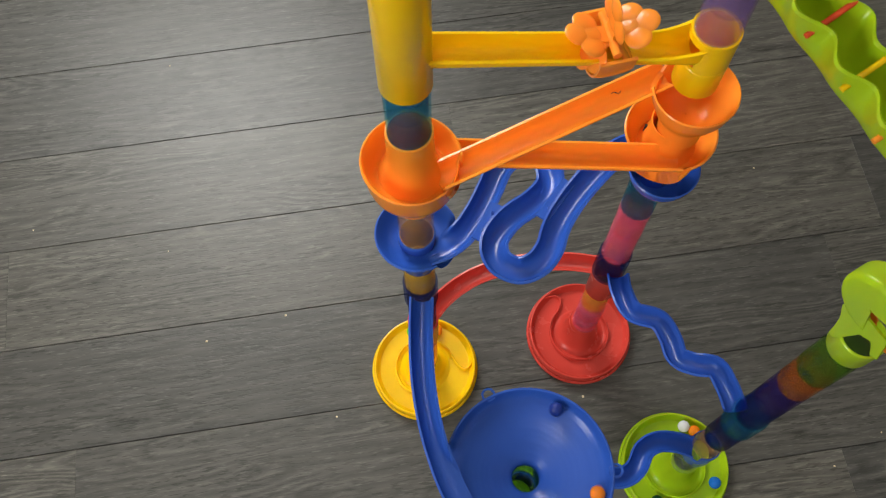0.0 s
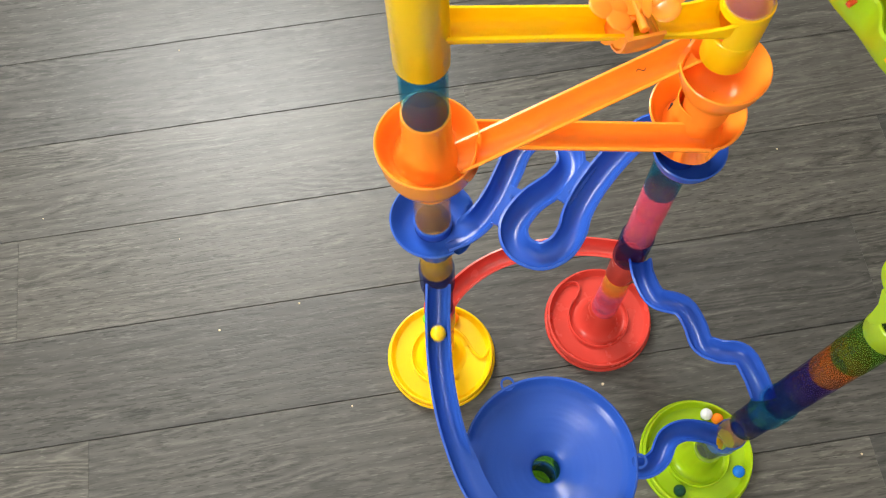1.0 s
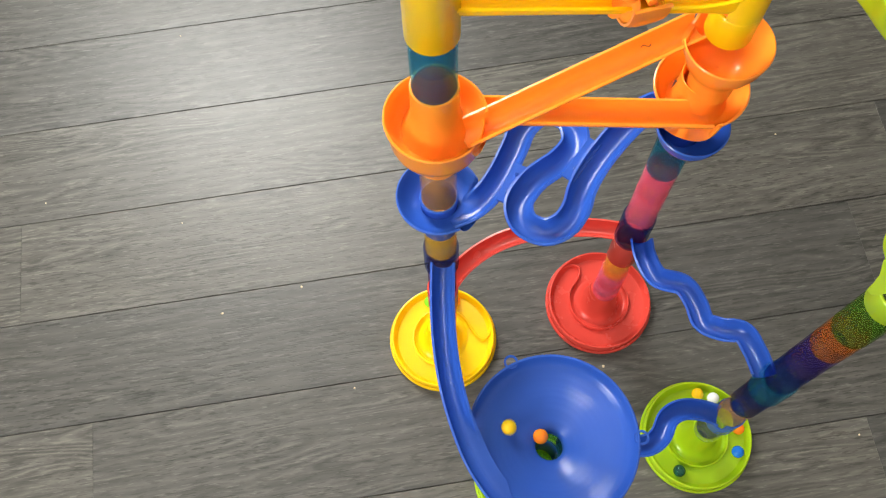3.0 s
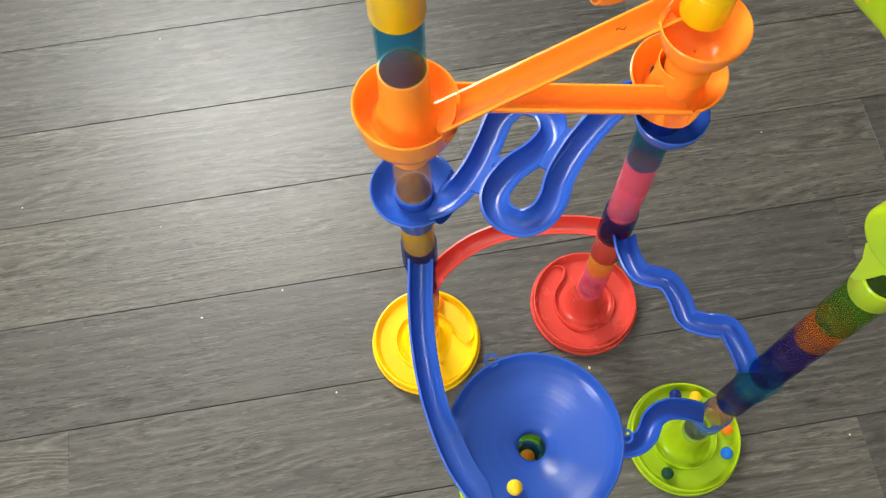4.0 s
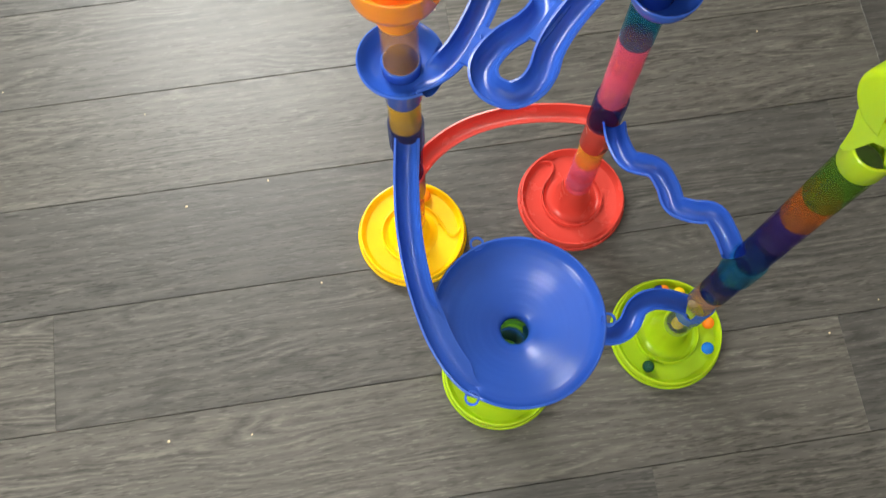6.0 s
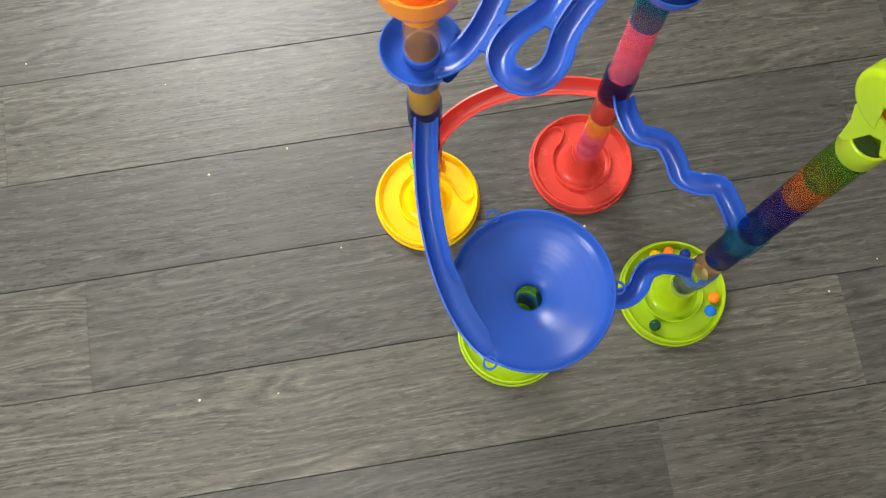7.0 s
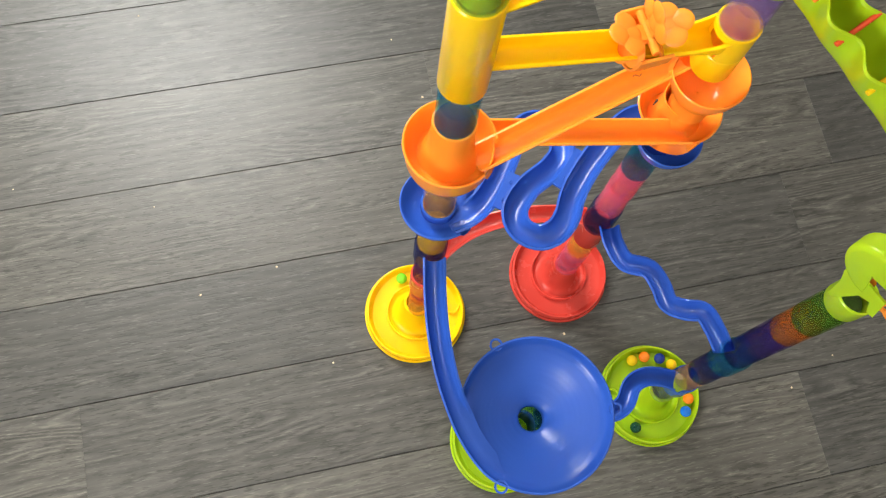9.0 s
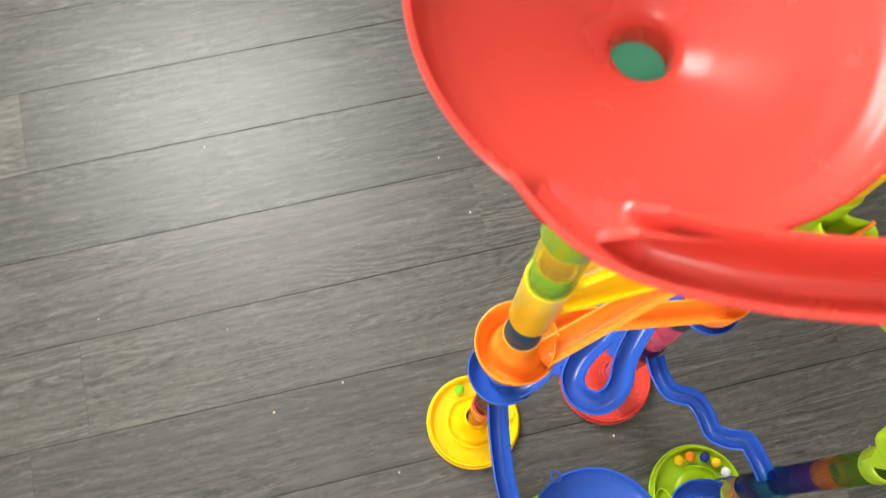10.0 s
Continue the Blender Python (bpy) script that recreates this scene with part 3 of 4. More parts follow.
HUB = UB * -0.009 + NB * 0.005 + Vector((0, 0, 0.077))
WC = UB * 0.018 + Vector((0, 0, 0.074))
arc = [(0.0215 + 0.0050 * math.sin(radians(15 * i)), 0.0060 + 0.0050 * math.cos(radians(15 * i))) for i in range(7)]
shell = [(0.001, 0.0110)] + arc + [(r, -w) for r, w in arc[::-1]]
drum(shell + [(r - 0.0016, w * 0.91) for r, w in shell[::-1][:-1]] + [(0.001, 0.0098)], 15, 285, HUB, LIME, "housing", scoop)
rim = drum([(0.0230, 0.0085), (0.0280, 0.0085), (0.0280, 0.0070), (0.0230, 0.0070)], -180, 180, WC, ORANGE, "wheel_rim", scoop, 12)
drum([(0.0230, -0.0085), (0.0280, -0.0085), (0.0280, -0.0070), (0.0230, -0.0070)], -180, 180, WC, ORANGE, "wheel_rim", scoop, 12)
for k in range(6):
    a = radians(60 * k + 20)
    d = UB * math.cos(a) + Vector((0, 0, math.sin(a)))
    line = [WC + d * 0.003, WC + d * 0.014, WC + d * 0.0275]
    bm = bmesh.new()
    t = NB.cross(d)
    quad = [[bm.verts.new(p + NB * w + t * h) for w, h in ((-0.0074, -0.0007), (0.0074, -0.0007), (0.0074, 0.0007), (-0.0074, 0.0007))] for p in line]
    for p, q in zip(quad, quad[1:]):
        for j in range(4):
            bm.faces.new((p[j], p[(j + 1) % 4], q[(j + 1) % 4], q[j]))
    bm.faces.new(quad[0])
    bm.faces.new(quad[-1][::-1])
    part("paddle", bm, ORANGE, rim)
part("axle", rod(bmesh.new(), WC - NB * 0.012, WC + NB * 0.020, 0.0030, 14), ORANGE, rim)
bm = bmesh.new()
cheek = [(-0.0145, 0.016), (-0.0150, 0.022), (-0.0175, 0.040), (-0.0230, 0.054), (-0.0200, 0.066), (0.0120, 0.066), (0.0170, 0.042), (0.0120, 0.040), (0.0060, 0.052), (-0.0020, 0.046), (-0.0080, 0.022), (-0.0110, 0.016)]
sides = [[bm.verts.new(UB * u + Vector((0, 0, z)) + NB * w) for u, z in cheek] for w in (0.0128, 0.0148)]
bm.faces.new(sides[0])
bm.faces.new(sides[1][::-1])
for j in range(len(cheek)):
    k = (j + 1) % len(cheek)
    bm.faces.new((sides[0][j], sides[0][k], sides[1][k], sides[1][j]))
part("cheek_plate", bm, LIME, scoop)
part("inlet_pipe", lathe(bmesh.new(), [(0.0150, 0.0), (0.0185, 0.0), (0.0190, 0.002), (0.0190, 0.046), (0.0182, 0.048), (0.0150, 0.048)], 40, at=UB * 0.036 - NB * 0.004 + Vector((0, 0, 0.082))), LIME, scoop)

def open_channel(half, depth, side, k, tuck=0.0):
    """A gutter whose wall on one side (+1 or -1) sinks into its floor by k."""
    out = []
    for x, z in channel(half, depth, 0.0016, 12):
        if x * side > 0:
            skin = 0.0016 if z > -depth * math.sqrt(max(0.0, 1 - (x / half) ** 2)) + 0.0004 else 0.0
            z = z * (1 - k) + min(z, -depth + skin + 0.0008) * k
            x = x * (1 + 0.25 * k) * (1 - 0.92 * tuck)
            z = z - 0.0022 * tuck
        out.append((x, z))
    return out


# blue winding slide
serp = thing("winding_slide", (*B, 0.47), "blue plastic winding slide with two looped turns", "toy slide", "slides of the marble run")
SERP = [(0.286, 0.397), (0.270, 0.402), (0.255, 0.401), (0.240, 0.3925), (0.225, 0.3800), (0.209, 0.3640), (0.196, 0.3480), (0.1880, 0.335), (0.1820, 0.3205), (0.171, 0.3085), (0.155, 0.3045), (0.140, 0.315), (0.1385, 0.334), (0.154, 0.354), (0.178, 0.370), (0.192, 0.387), (0.1905, 0.408), (0.172, 0.4195), (0.153, 0.409), (0.141, 0.388), (0.129, 0.368), (0.115, 0.351), (0.100, 0.3405), (0.083, 0.3355)]
ps = [Vector((x, y, 0.503 - 0.043 * i / (len(SERP) - 1))) - serp.location for i, (x, y) in enumerate(SERP)]


def serp_section(u):
    if u < 0.5:
        return open_channel(0.0108, 0.0115, -1, max(0.0, min(1.0, (0.055 - u) / 0.03)), max(0.0, (0.03 - u) / 0.03))
    return open_channel(0.0108, 0.0115, 1, max(0.0, min(1.0, (u - 0.925) / 0.03)), max(0.0, (u - 0.95) / 0.05))


part("winding_trough", sweep(bmesh.new(), catmull(ps, 7), serp_section), BLUE, serp)
o = Vector((0.002, -0.010, 0.005))
cup = lathe(bmesh.new(), [(0.0008, 0.0060), (0.0110, 0.0064), (0.0180, 0.0100), (0.0232, 0.0170), (0.0268, 0.0255), (0.0280, 0.0320), (0.0290, 0.0334), (0.0299, 0.0324), (0.0286, 0.0250), (0.0250, 0.0160), (0.0195, 0.0085), (0.0120, 0.0044), (0.0008, 0.0040)], 72, at=o)
part("cup", notch(cup, o, 122, 42, 0.0255), BLUE, serp)
part("cup_tube", collar(0.004, 0.030, 0.0168, 0.0140), BLUE, serp)
o = Vector((A[0], A[1], 0.0)) - serp.location
part("dish", notch(lathe(bmesh.new(), bowl(0.0338, 0.461, 0.0135, 0.015, steep=2.8), 72, at=o), o, -22, 42, 0.4478 + o.z), BLUE, serp)
part("dish_collar", collar(0.398, 0.4600, 0.0164, 0.0146, o), BLUE, serp)
for (x0, y0, z0), (x1, y1, z1), w in (((0.1790, 0.3470, 0.4890), (0.2060, 0.3790, 0.4885), 0.0058), ((0.1450, 0.3700, 0.4740), (0.1255, 0.3390, 0.4730), 0.0060)):
    web = [Vector((x0, y0, z0)).lerp(Vector((x1, y1, z1)), i / 4) - serp.location for i in range(5)]
    strap = part("web", sweep(bmesh.new(), web, [(-w, -0.002), (-w, 0.0005), (w, 0.0005), (w, -0.002)]), BLUE, serp)
    for k in (1, 3):
        part("stud", lathe(bmesh.new(), [(0.0, 0.0004), (0.0016, 0.0004), (0.0016, 0.0016), (0.0010, 0.0018), (0.0009, 0.0012), (0.0, 0.0012)], 14, at=web[k]), BLUE, strap)

# blue zigzag slide
zig = thing("zigzag_slide", (*C, 0.29), "blue plastic zigzag slide between two columns", "toy slide", "slides of the marble run")
ZIG = [(0.3568, 0.2070), (0.3575, 0.2190), (0.357, 0.233), (0.352, 0.252), (0.334, 0.259), (0.321, 0.270), (0.319, 0.291), (0.312, 0.312), (0.290, 0.325), (0.283, 0.350), (0.284, 0.372)]
ps = [Vector((x, y, 0.337 - 0.062 * i / (len(ZIG) - 1))) - zig.location for i, (x, y) in enumerate(ZIG)]
part("zigzag_trough", sweep(bmesh.new(), catmull(ps, 7), channel(0.0106, 0.0135)), BLUE, zig)
part("tube_sleeve", collar(0.0, 0.042, 0.0176), C_TEAL, zig, "see-through teal sleeve")
o = Vector((B[0], B[1], 0)) - zig.location
part("tube_sleeve", collar(0.246, 0.300, 0.0172, 0.0146, o), C_BLUE, zig, "see-through dark blue sleeve")

# red arch
arch = thing("arched_slide", (*B, 0.193), "red plastic slide in a wide flat arch", "toy slide", "slides of the marble run")
ARCH = [(0.270, 0.397), (0.245, 0.405), (0.216, 0.410), (0.190, 0.412), (0.165, 0.411), (0.140, 0.406), (0.118, 0.397), (0.098, 0.384), (0.084, 0.370)]
ps = [Vector((x, y, 0.240 - 0.045 * i / (len(ARCH) - 1))) - arch.location for i, (x, y) in enumerate(ARCH)]
part("arched_trough", sweep(bmesh.new(), catmull(ps, 5), channel(0.0098, 0.0125)), RED, arch)
part("tube_sleeve", collar(0.0, 0.053, 0.0168), RED, arch)
o = Vector((A[0], A[1], 0)) - arch.location
part("tube_sleeve", collar(0.172, 0.225, 0.0168, 0.0146, o), RED, arch)

# blue funnel with its tangent slide
FUN_Z, FUN_R = 0.286, 0.0800
funnel = thing("funnel", (*D, FUN_Z), "wide blue plastic funnel with a curved entry slide", "toy funnel", "funnels of the marble run")
BOWL = [(0.0138, -0.050), (0.0138, -0.0400), (0.0146, -0.0375), (0.0168, -0.0355), (0.0230, -0.0318), (0.0330, -0.0270), (0.0450, -0.0222), (0.0580, -0.0175), (0.0690, -0.0128), (0.0745, -0.0090), (0.0775, -0.0045), (0.0788, 0.0), (0.0796, 0.0012), (0.0810, 0.0014), (0.0818, 0.0006), (0.0814, -0.0010), (0.0800, -0.0055), (0.0765, -0.0110), (0.0700, -0.0150), (0.0585, -0.0198), (0.0455, -0.0245), (0.0335, -0.0293), (0.0240, -0.0342), (0.0178, -0.0400), (0.0165, -0.0500)]


def funnel_parts(ob, mat, v_at, v_end, ps, open_from, hole=0.0138, ripple=0.00003):
    """A bowl whose rim is open where the slide runs in, and the slide with one wall that ends at the mouth."""
    profile = list(BOWL[:4])
    for (r0, z0), (r1, z1) in zip(BOWL[3:10], BOWL[4:11]):
        n = max(1, round((r1 - r0) / 0.0013))
        profile += [(r0 + (r1 - r0) * k / n, z0 + (z1 - z0) * k / n + ripple * math.sin((r0 + (r1 - r0) * k / n) * 2 * math.pi / 0.0056) * (k < n)) for k in range(1, n + 1)]
    profile += BOWL[11:]
    bm = lathe(bmesh.new(), [(r if r > 0.033 else hole + (r - 0.0138) * (0.033 - hole) / 0.0192, z) for r, z in profile], 120)
    lo, hi = min(v_at, v_end), max(v_at, v_end)
    for v in bm.verts:
        a, r = math.degrees(math.atan2(v.co.y, v.co.x)) % 360, math.hypot(v.co.x, v.co.y)
        if lo < a < hi and r > 0.066:
            k = min(1.0, (a - lo) / 7, (hi - a) / 7)
            low_z = -0.0142 - (0.0018 if v.co.z < -0.0150 else 0.0)
            v.co.z = v.co.z * (1 - k) + min(v.co.z, low_z) * k
    part("bowl", bm, mat, ob)
    inner = 1 if v_end > v_at else -1

    def sec(u):
        return open_channel(0.0106, 0.0150, -inner, max(0.0, min(1.0, (u - open_from) / 0.08)), max(0.0, (u - 0.80) / 0.20))

    part("entry_slide", sweep(bmesh.new(), catmull(ps, 8), sec), mat, ob)


SLIDE = [(0.0752, 0.336), (0.0715, 0.300), (0.0705, 0.262), (0.0735, 0.225), (0.0800, 0.193), (0.0890, 0.164), (0.1010, 0.140), (0.1135, 0.1235), (0.1270, 0.1150)]
ps = [Vector((x, y, z)) - funnel.location for (x, y), z in zip(SLIDE, (0.3500, 0.3380, 0.3270, 0.3160, 0.3055, 0.2965, 0.2905, 0.2875, 0.2866))]
funnel_parts(funnel, BLUE, 156, 238, ps, 0.475)
o = Vector((A[0], A[1], 0)) - funnel.location
part("tube_sleeve", collar(0.300 - FUN_Z, 0.345 - FUN_Z, 0.0172, 0.0146, (o.x, o.y)), C_BLUE, funnel, "see-through dark blue sleeve")
for deg in (112, -4, 234):
    a = radians(deg)
    bm = bmesh.new()
    ring = [Vector((0.0835 * math.cos(a) + 0.0060 * math.cos(t), 0.0835 * math.sin(a) + 0.0060 * math.sin(t), -0.001)) for t in [2 * math.pi * i / 20 for i in range(21)]]
    part("hanging_loop", sweep(bm, ring, [(-0.0011, -0.0011), (-0.0011, 0.0011), (0.0011, 0.0011), (0.0011, -0.0011)], caps=False), BLUE, funnel)

# short blue slide
short = thing("short_slide", (*D, 0.13), "short blue plastic wavy slide under the funnel", "toy slide", "slides of the marble run")
SHORT = [(0.362, 0.202), (0.343, 0.209), (0.322, 0.211), (0.304, 0.203), (0.291, 0.184), (0.274, 0.175), (0.250, 0.177), (0.215, 0.180), (0.180, 0.177)]
ps = [Vector((x, y, 0.164 + 0.030 * i / (len(SHORT) - 1))) - short.location for i, (x, y) in enumerate(SHORT)]
part("wavy_trough", sweep(bmesh.new(), catmull(ps, 7), channel(0.0106, 0.0125)), BLUE, short)
part("tube_sleeve", collar(0.0, 0.055, 0.0170), BLUE, short)
o = Vector((C[0], C[1], 0)) - short.location
part("tube_sleeve", collar(0.128, 0.150, 0.0166, 0.0146, o), BLUE, short)
part("half_sleeve", lathe(bmesh.new(), [(0.0150, 0.0), (0.0166, 0.0), (0.0166, 0.022), (0.0150, 0.022)], 30, at=(o.x, o.y, 0.150 - 0.13), a0=-120, a1=110), BLUE, short)

# red funnel at the top
RF = (0.0645, 0.3530)
rfun = thing("funnel", (*RF, 1.127), "wide red plastic funnel at the top of a column", "toy funnel", "funnels of the marble run")
ps = [Vector((x, y, z)) - Vector((*RF, 0)) for x, y, z in ((0.215, 0.2290, 0.030), (0.160, 0.2380, 0.020), (0.125, 0.2450, 0.014), (0.098, 0.2510, 0.010), (0.073, 0.2580, 0.007), (0.052, 0.2660, 0.005), (0.035, 0.2755, 0.003), (0.0225, 0.2880, 0.0015), (0.0130, 0.3060, 0.0006))]
funnel_parts(rfun, RED, 248, 223, ps, 0.72, 0.0108, 0.0)
part("neck", lathe(bmesh.new(), [(0.0139, -0.113), (0.0139, -0.0500), (0.0168, -0.0500), (0.0172, -0.113)], 40, at=(0.004, 0.001, 0)), C_SEA, rfun, "see-through sea-green neck")


# ---- marbles ----
def marble(at, mat, words):
    bm = bmesh.new()
    bmesh.ops.create_uvsphere(bm, u_segments=28, v_segments=16, radius=0.0075)
    ob = part("marble", bm, mat)
    ob.matrix_basis = pose(*at)
    return tagged(ob, words, "marble", "marbles")


M_YELLOW = plastic("yellow_marble", (0.95, 0.58, 0.01), 0.2, 0.4)
M_ORANGE = plastic("orange_marble", (0.95, 0.24, 0.01), 0.2, 0.4)
M_BLUE = plastic("bright_blue_marble", (0.01, 0.16, 0.66), 0.2)
M_NAVY = plastic("dark_blue_marble", (0.01, 0.03, 0.22), 0.2)
M_WHITE = plastic("white_marble", (0.80, 0.80, 0.82), 0.2)
M_LIME = plastic("green_marble", (0.18, 0.62, 0.02), 0.2)
M_DARK = clear("dark_green_glass", (0.004, 0.06, 0.035), 0.75, 0.05)
BALL_ROWS = {
    "orange": [
        (0, 0.2282, 0.1489, 0.2810), (0.1, 0.2320, 0.1855, 0.2810), (0.2, 0.2136, 0.2216, 0.2810), (0.3, 0.1698, 0.2418, 0.2810),
        (0.4, 0.1243, 0.2284, 0.2810), (0.5, 0.0987, 0.1890, 0.2810), (0.6, 0.1008, 0.1517, 0.2810), (0.7, 0.1198, 0.1232, 0.2810),
        (0.8, 0.1536, 0.1070, 0.2810), (0.9, 0.1898, 0.1107, 0.2810), (1, 0.2149, 0.1278, 0.2810), (1.1, 0.2260, 0.1439, 0.2810),
        (1.2, 0.2302, 0.1607, 0.2804), (1.3, 0.2187, 0.1776, 0.2752), (1.4, 0.1878, 0.1915, 0.2652), (1.5, 0.1423, 0.1817, 0.2629),
        (1.6, 0.1087, 0.1568, 0.2771), (1.7, 0.1044, 0.1431, 0.2810), (1.8, 0.1143, 0.1351, 0.2792), (1.9, 0.1306, 0.1327, 0.2752),
        (2, 0.1498, 0.1321, 0.2718), (2.1, 0.1702, 0.1487, 0.2637), (2.2, 0.1754, 0.1847, 0.2562), (2.3, 0.1480, 0.1924, 0.2634),
        (2.4, 0.1350, 0.1809, 0.2661), (2.5, 0.1326, 0.1641, 0.2675), (2.6, 0.1451, 0.1541, 0.2649), (2.7, 0.1689, 0.1575, 0.2588),
        (2.8, 0.1777, 0.1714, 0.2545), (2.9, 0.1704, 0.1847, 0.2537), (3, 0.1568, 0.1827, 0.2537), (3.1, 0.1650, 0.1740, 0.2420),
        (3.3, 0.1650, 0.1740, 0.2000), (4, 0.1650, 0.1740, 0.1880), (4.1, 0.2250, 0.1795, 0.1865), (4.2, 0.2814, 0.1789, 0.1776),
        (4.3, 0.3010, 0.1986, 0.1726), (4.4, 0.3285, 0.2104, 0.1668), (4.5, 0.3605, 0.2025, 0.1608), (4.65, 0.3730, 0.2030, 0.1500),
        (5.1, 0.3730, 0.2030, 0.0750), (5.2, 0.3730, 0.2030, 0.0300), (5.3, 0.4191, 0.1778, 0.0162), (5.4, 0.3323, 0.1787, 0.0162),
        (5.5, 0.3253, 0.1971, 0.0162), (5.6, 0.3263, 0.2193, 0.0162), (5.7, 0.3569, 0.2538, 0.0162), (5.8, 0.3692, 0.2570, 0.0162),
        (6, 0.3788, 0.2574, 0.0162), (6.7, 0.3788, 0.2574, 0.0162), (6.9, 0.3770, 0.2575, 0.0162), (10, 0.3770, 0.2575, 0.0162),
    ],
    "yellow": [
        (0, 0.1720, 0.4190, 0.4745), (0.1, 0.1450, 0.3950, 0.4720), (0.2, 0.1265, 0.3660, 0.4690), (0.3, 0.1030, 0.3420, 0.4640),
        (0.4, 0.0720, 0.3300, 0.4590), (0.5, 0.0490, 0.3460, 0.4580), (0.6, 0.0640, 0.3790, 0.4570), (0.7, 0.0960, 0.3660, 0.4550), (0.75, 0.0920, 0.3420, 0.4540), (0.85, 0.0750, 0.3550, 0.4000),
        (0.9, 0.0745, 0.3300, 0.3460), (1, 0.0713, 0.2942, 0.3320), (1.1, 0.0748, 0.2184, 0.3108), (1.2, 0.1021, 0.1484, 0.2809),
        (1.3, 0.1444, 0.1156, 0.2784), (1.4, 0.2027, 0.1198, 0.2801), (1.5, 0.2321, 0.1629, 0.2810), (1.6, 0.2252, 0.2056, 0.2810),
        (1.7, 0.1944, 0.2353, 0.2810), (1.8, 0.1524, 0.2408, 0.2810), (1.9, 0.1148, 0.2198, 0.2810), (2, 0.0971, 0.1769, 0.2810),
        (2.1, 0.1076, 0.1376, 0.2810), (2.2, 0.1366, 0.1122, 0.2810), (2.3, 0.1727, 0.1064, 0.2810), (2.4, 0.2045, 0.1187, 0.2810),
        (2.5, 0.2188, 0.1339, 0.2806), (2.6, 0.2226, 0.1600, 0.2772), (2.7, 0.2101, 0.1858, 0.2726), (2.8, 0.1864, 0.2140, 0.2721),
        (2.9, 0.1505, 0.2157, 0.2717), (3, 0.1257, 0.1912, 0.2712), (3.1, 0.1268, 0.1573, 0.2707), (3.2, 0.1517, 0.1358, 0.2702),
        (3.3, 0.1835, 0.1394, 0.2697), (3.4, 0.2018, 0.1644, 0.2692), (3.5, 0.1960, 0.1938, 0.2687), (3.6, 0.1713, 0.2090, 0.2682),
        (3.7, 0.1443, 0.2014, 0.2677), (3.8, 0.1321, 0.1773, 0.2672), (3.9, 0.1315, 0.1514, 0.2702), (4, 0.1418, 0.1340, 0.2724),
        (4.1, 0.1553, 0.1251, 0.2738), (4.2, 0.1702, 0.1317, 0.2710), (4.3, 0.1776, 0.1553, 0.2621), (4.4, 0.1626, 0.1764, 0.2469),
        (4.5, 0.1650, 0.1740, 0.2350), (4.6, 0.1650, 0.1740, 0.2000), (4.85, 0.1650, 0.1740, 0.1880), (4.92, 0.2250, 0.1795, 0.1865),
        (5, 0.2888, 0.1828, 0.1760), (5.1, 0.3114, 0.2063, 0.1702), (5.2, 0.3365, 0.2096, 0.1654), (5.3, 0.3596, 0.2029, 0.1610),
        (5.45, 0.3730, 0.2030, 0.1500), (6, 0.3730, 0.2030, 0.0750), (6.1, 0.3730, 0.2030, 0.0300), (6.2, 0.4018, 0.1614, 0.0162),
        (6.3, 0.3627, 0.1563, 0.0162), (6.4, 0.3396, 0.1696, 0.0162), (6.55, 0.3263, 0.1927, 0.0162), (6.7, 0.3263, 0.2193, 0.0162),
        (6.9, 0.3591, 0.2547, 0.0162), (10, 0.3591, 0.2547, 0.0162),
    ],
    "navy": [
        (0, 0.1995, 0.2326, 0.2810), (0.1, 0.1605, 0.2418, 0.2810), (0.2, 0.1181, 0.2109, 0.2774), (0.3, 0.1222, 0.1610, 0.2719),
        (0.4, 0.1540, 0.1277, 0.2729), (0.5, 0.1931, 0.1354, 0.2730), (0.6, 0.2018, 0.1588, 0.2699), (0.7, 0.1705, 0.1850, 0.2540),
        (0.8, 0.1312, 0.1688, 0.2677), (0.9, 0.1102, 0.1534, 0.2769), (1, 0.1170, 0.1350, 0.2784), (1.1, 0.1380, 0.1304, 0.2743),
        (1.2, 0.1571, 0.1309, 0.2715), (1.3, 0.1719, 0.1434, 0.2664), (1.4, 0.1734, 0.1600, 0.2581), (1.5, 0.1650, 0.1740, 0.2420),
        (1.6, 0.1650, 0.1740, 0.2000), (2.1, 0.1650, 0.1740, 0.1880), (2.2, 0.2250, 0.1795, 0.1865), (2.3, 0.2943, 0.1889, 0.1745),
        (2.4, 0.3146, 0.2077, 0.1695), (2.5, 0.3419, 0.2091, 0.1644), (2.65, 0.3730, 0.2030, 0.1500), (2.9, 0.3730, 0.2030, 0.0750),
        (3, 0.3730, 0.2030, 0.0300), (3.1, 0.4018, 0.1614, 0.0162), (3.2, 0.3584, 0.1576, 0.0162), (3.3, 0.3338, 0.1765, 0.0162),
        (3.4, 0.3245, 0.2060, 0.0162), (3.5, 0.3314, 0.2318, 0.0162), (3.7, 0.3732, 0.2574, 0.0162), (6.65, 0.3732, 0.2574, 0.0162),
        (6.85, 0.3978, 0.2526, 0.0162), (10, 0.3978, 0.2526, 0.0162),
    ],
    "gold": [
        (0, 0.2150, 0.1800, 0.1860), (0.2, 0.2620, 0.1755, 0.1830), (0.3, 0.3178, 0.2092, 0.1689), (0.4, 0.3398, 0.2093, 0.1648),
        (0.5, 0.3605, 0.2025, 0.1608), (0.65, 0.3730, 0.2030, 0.1500), (1.1, 0.3730, 0.2030, 0.0750), (1.2, 0.3730, 0.2030, 0.0300),
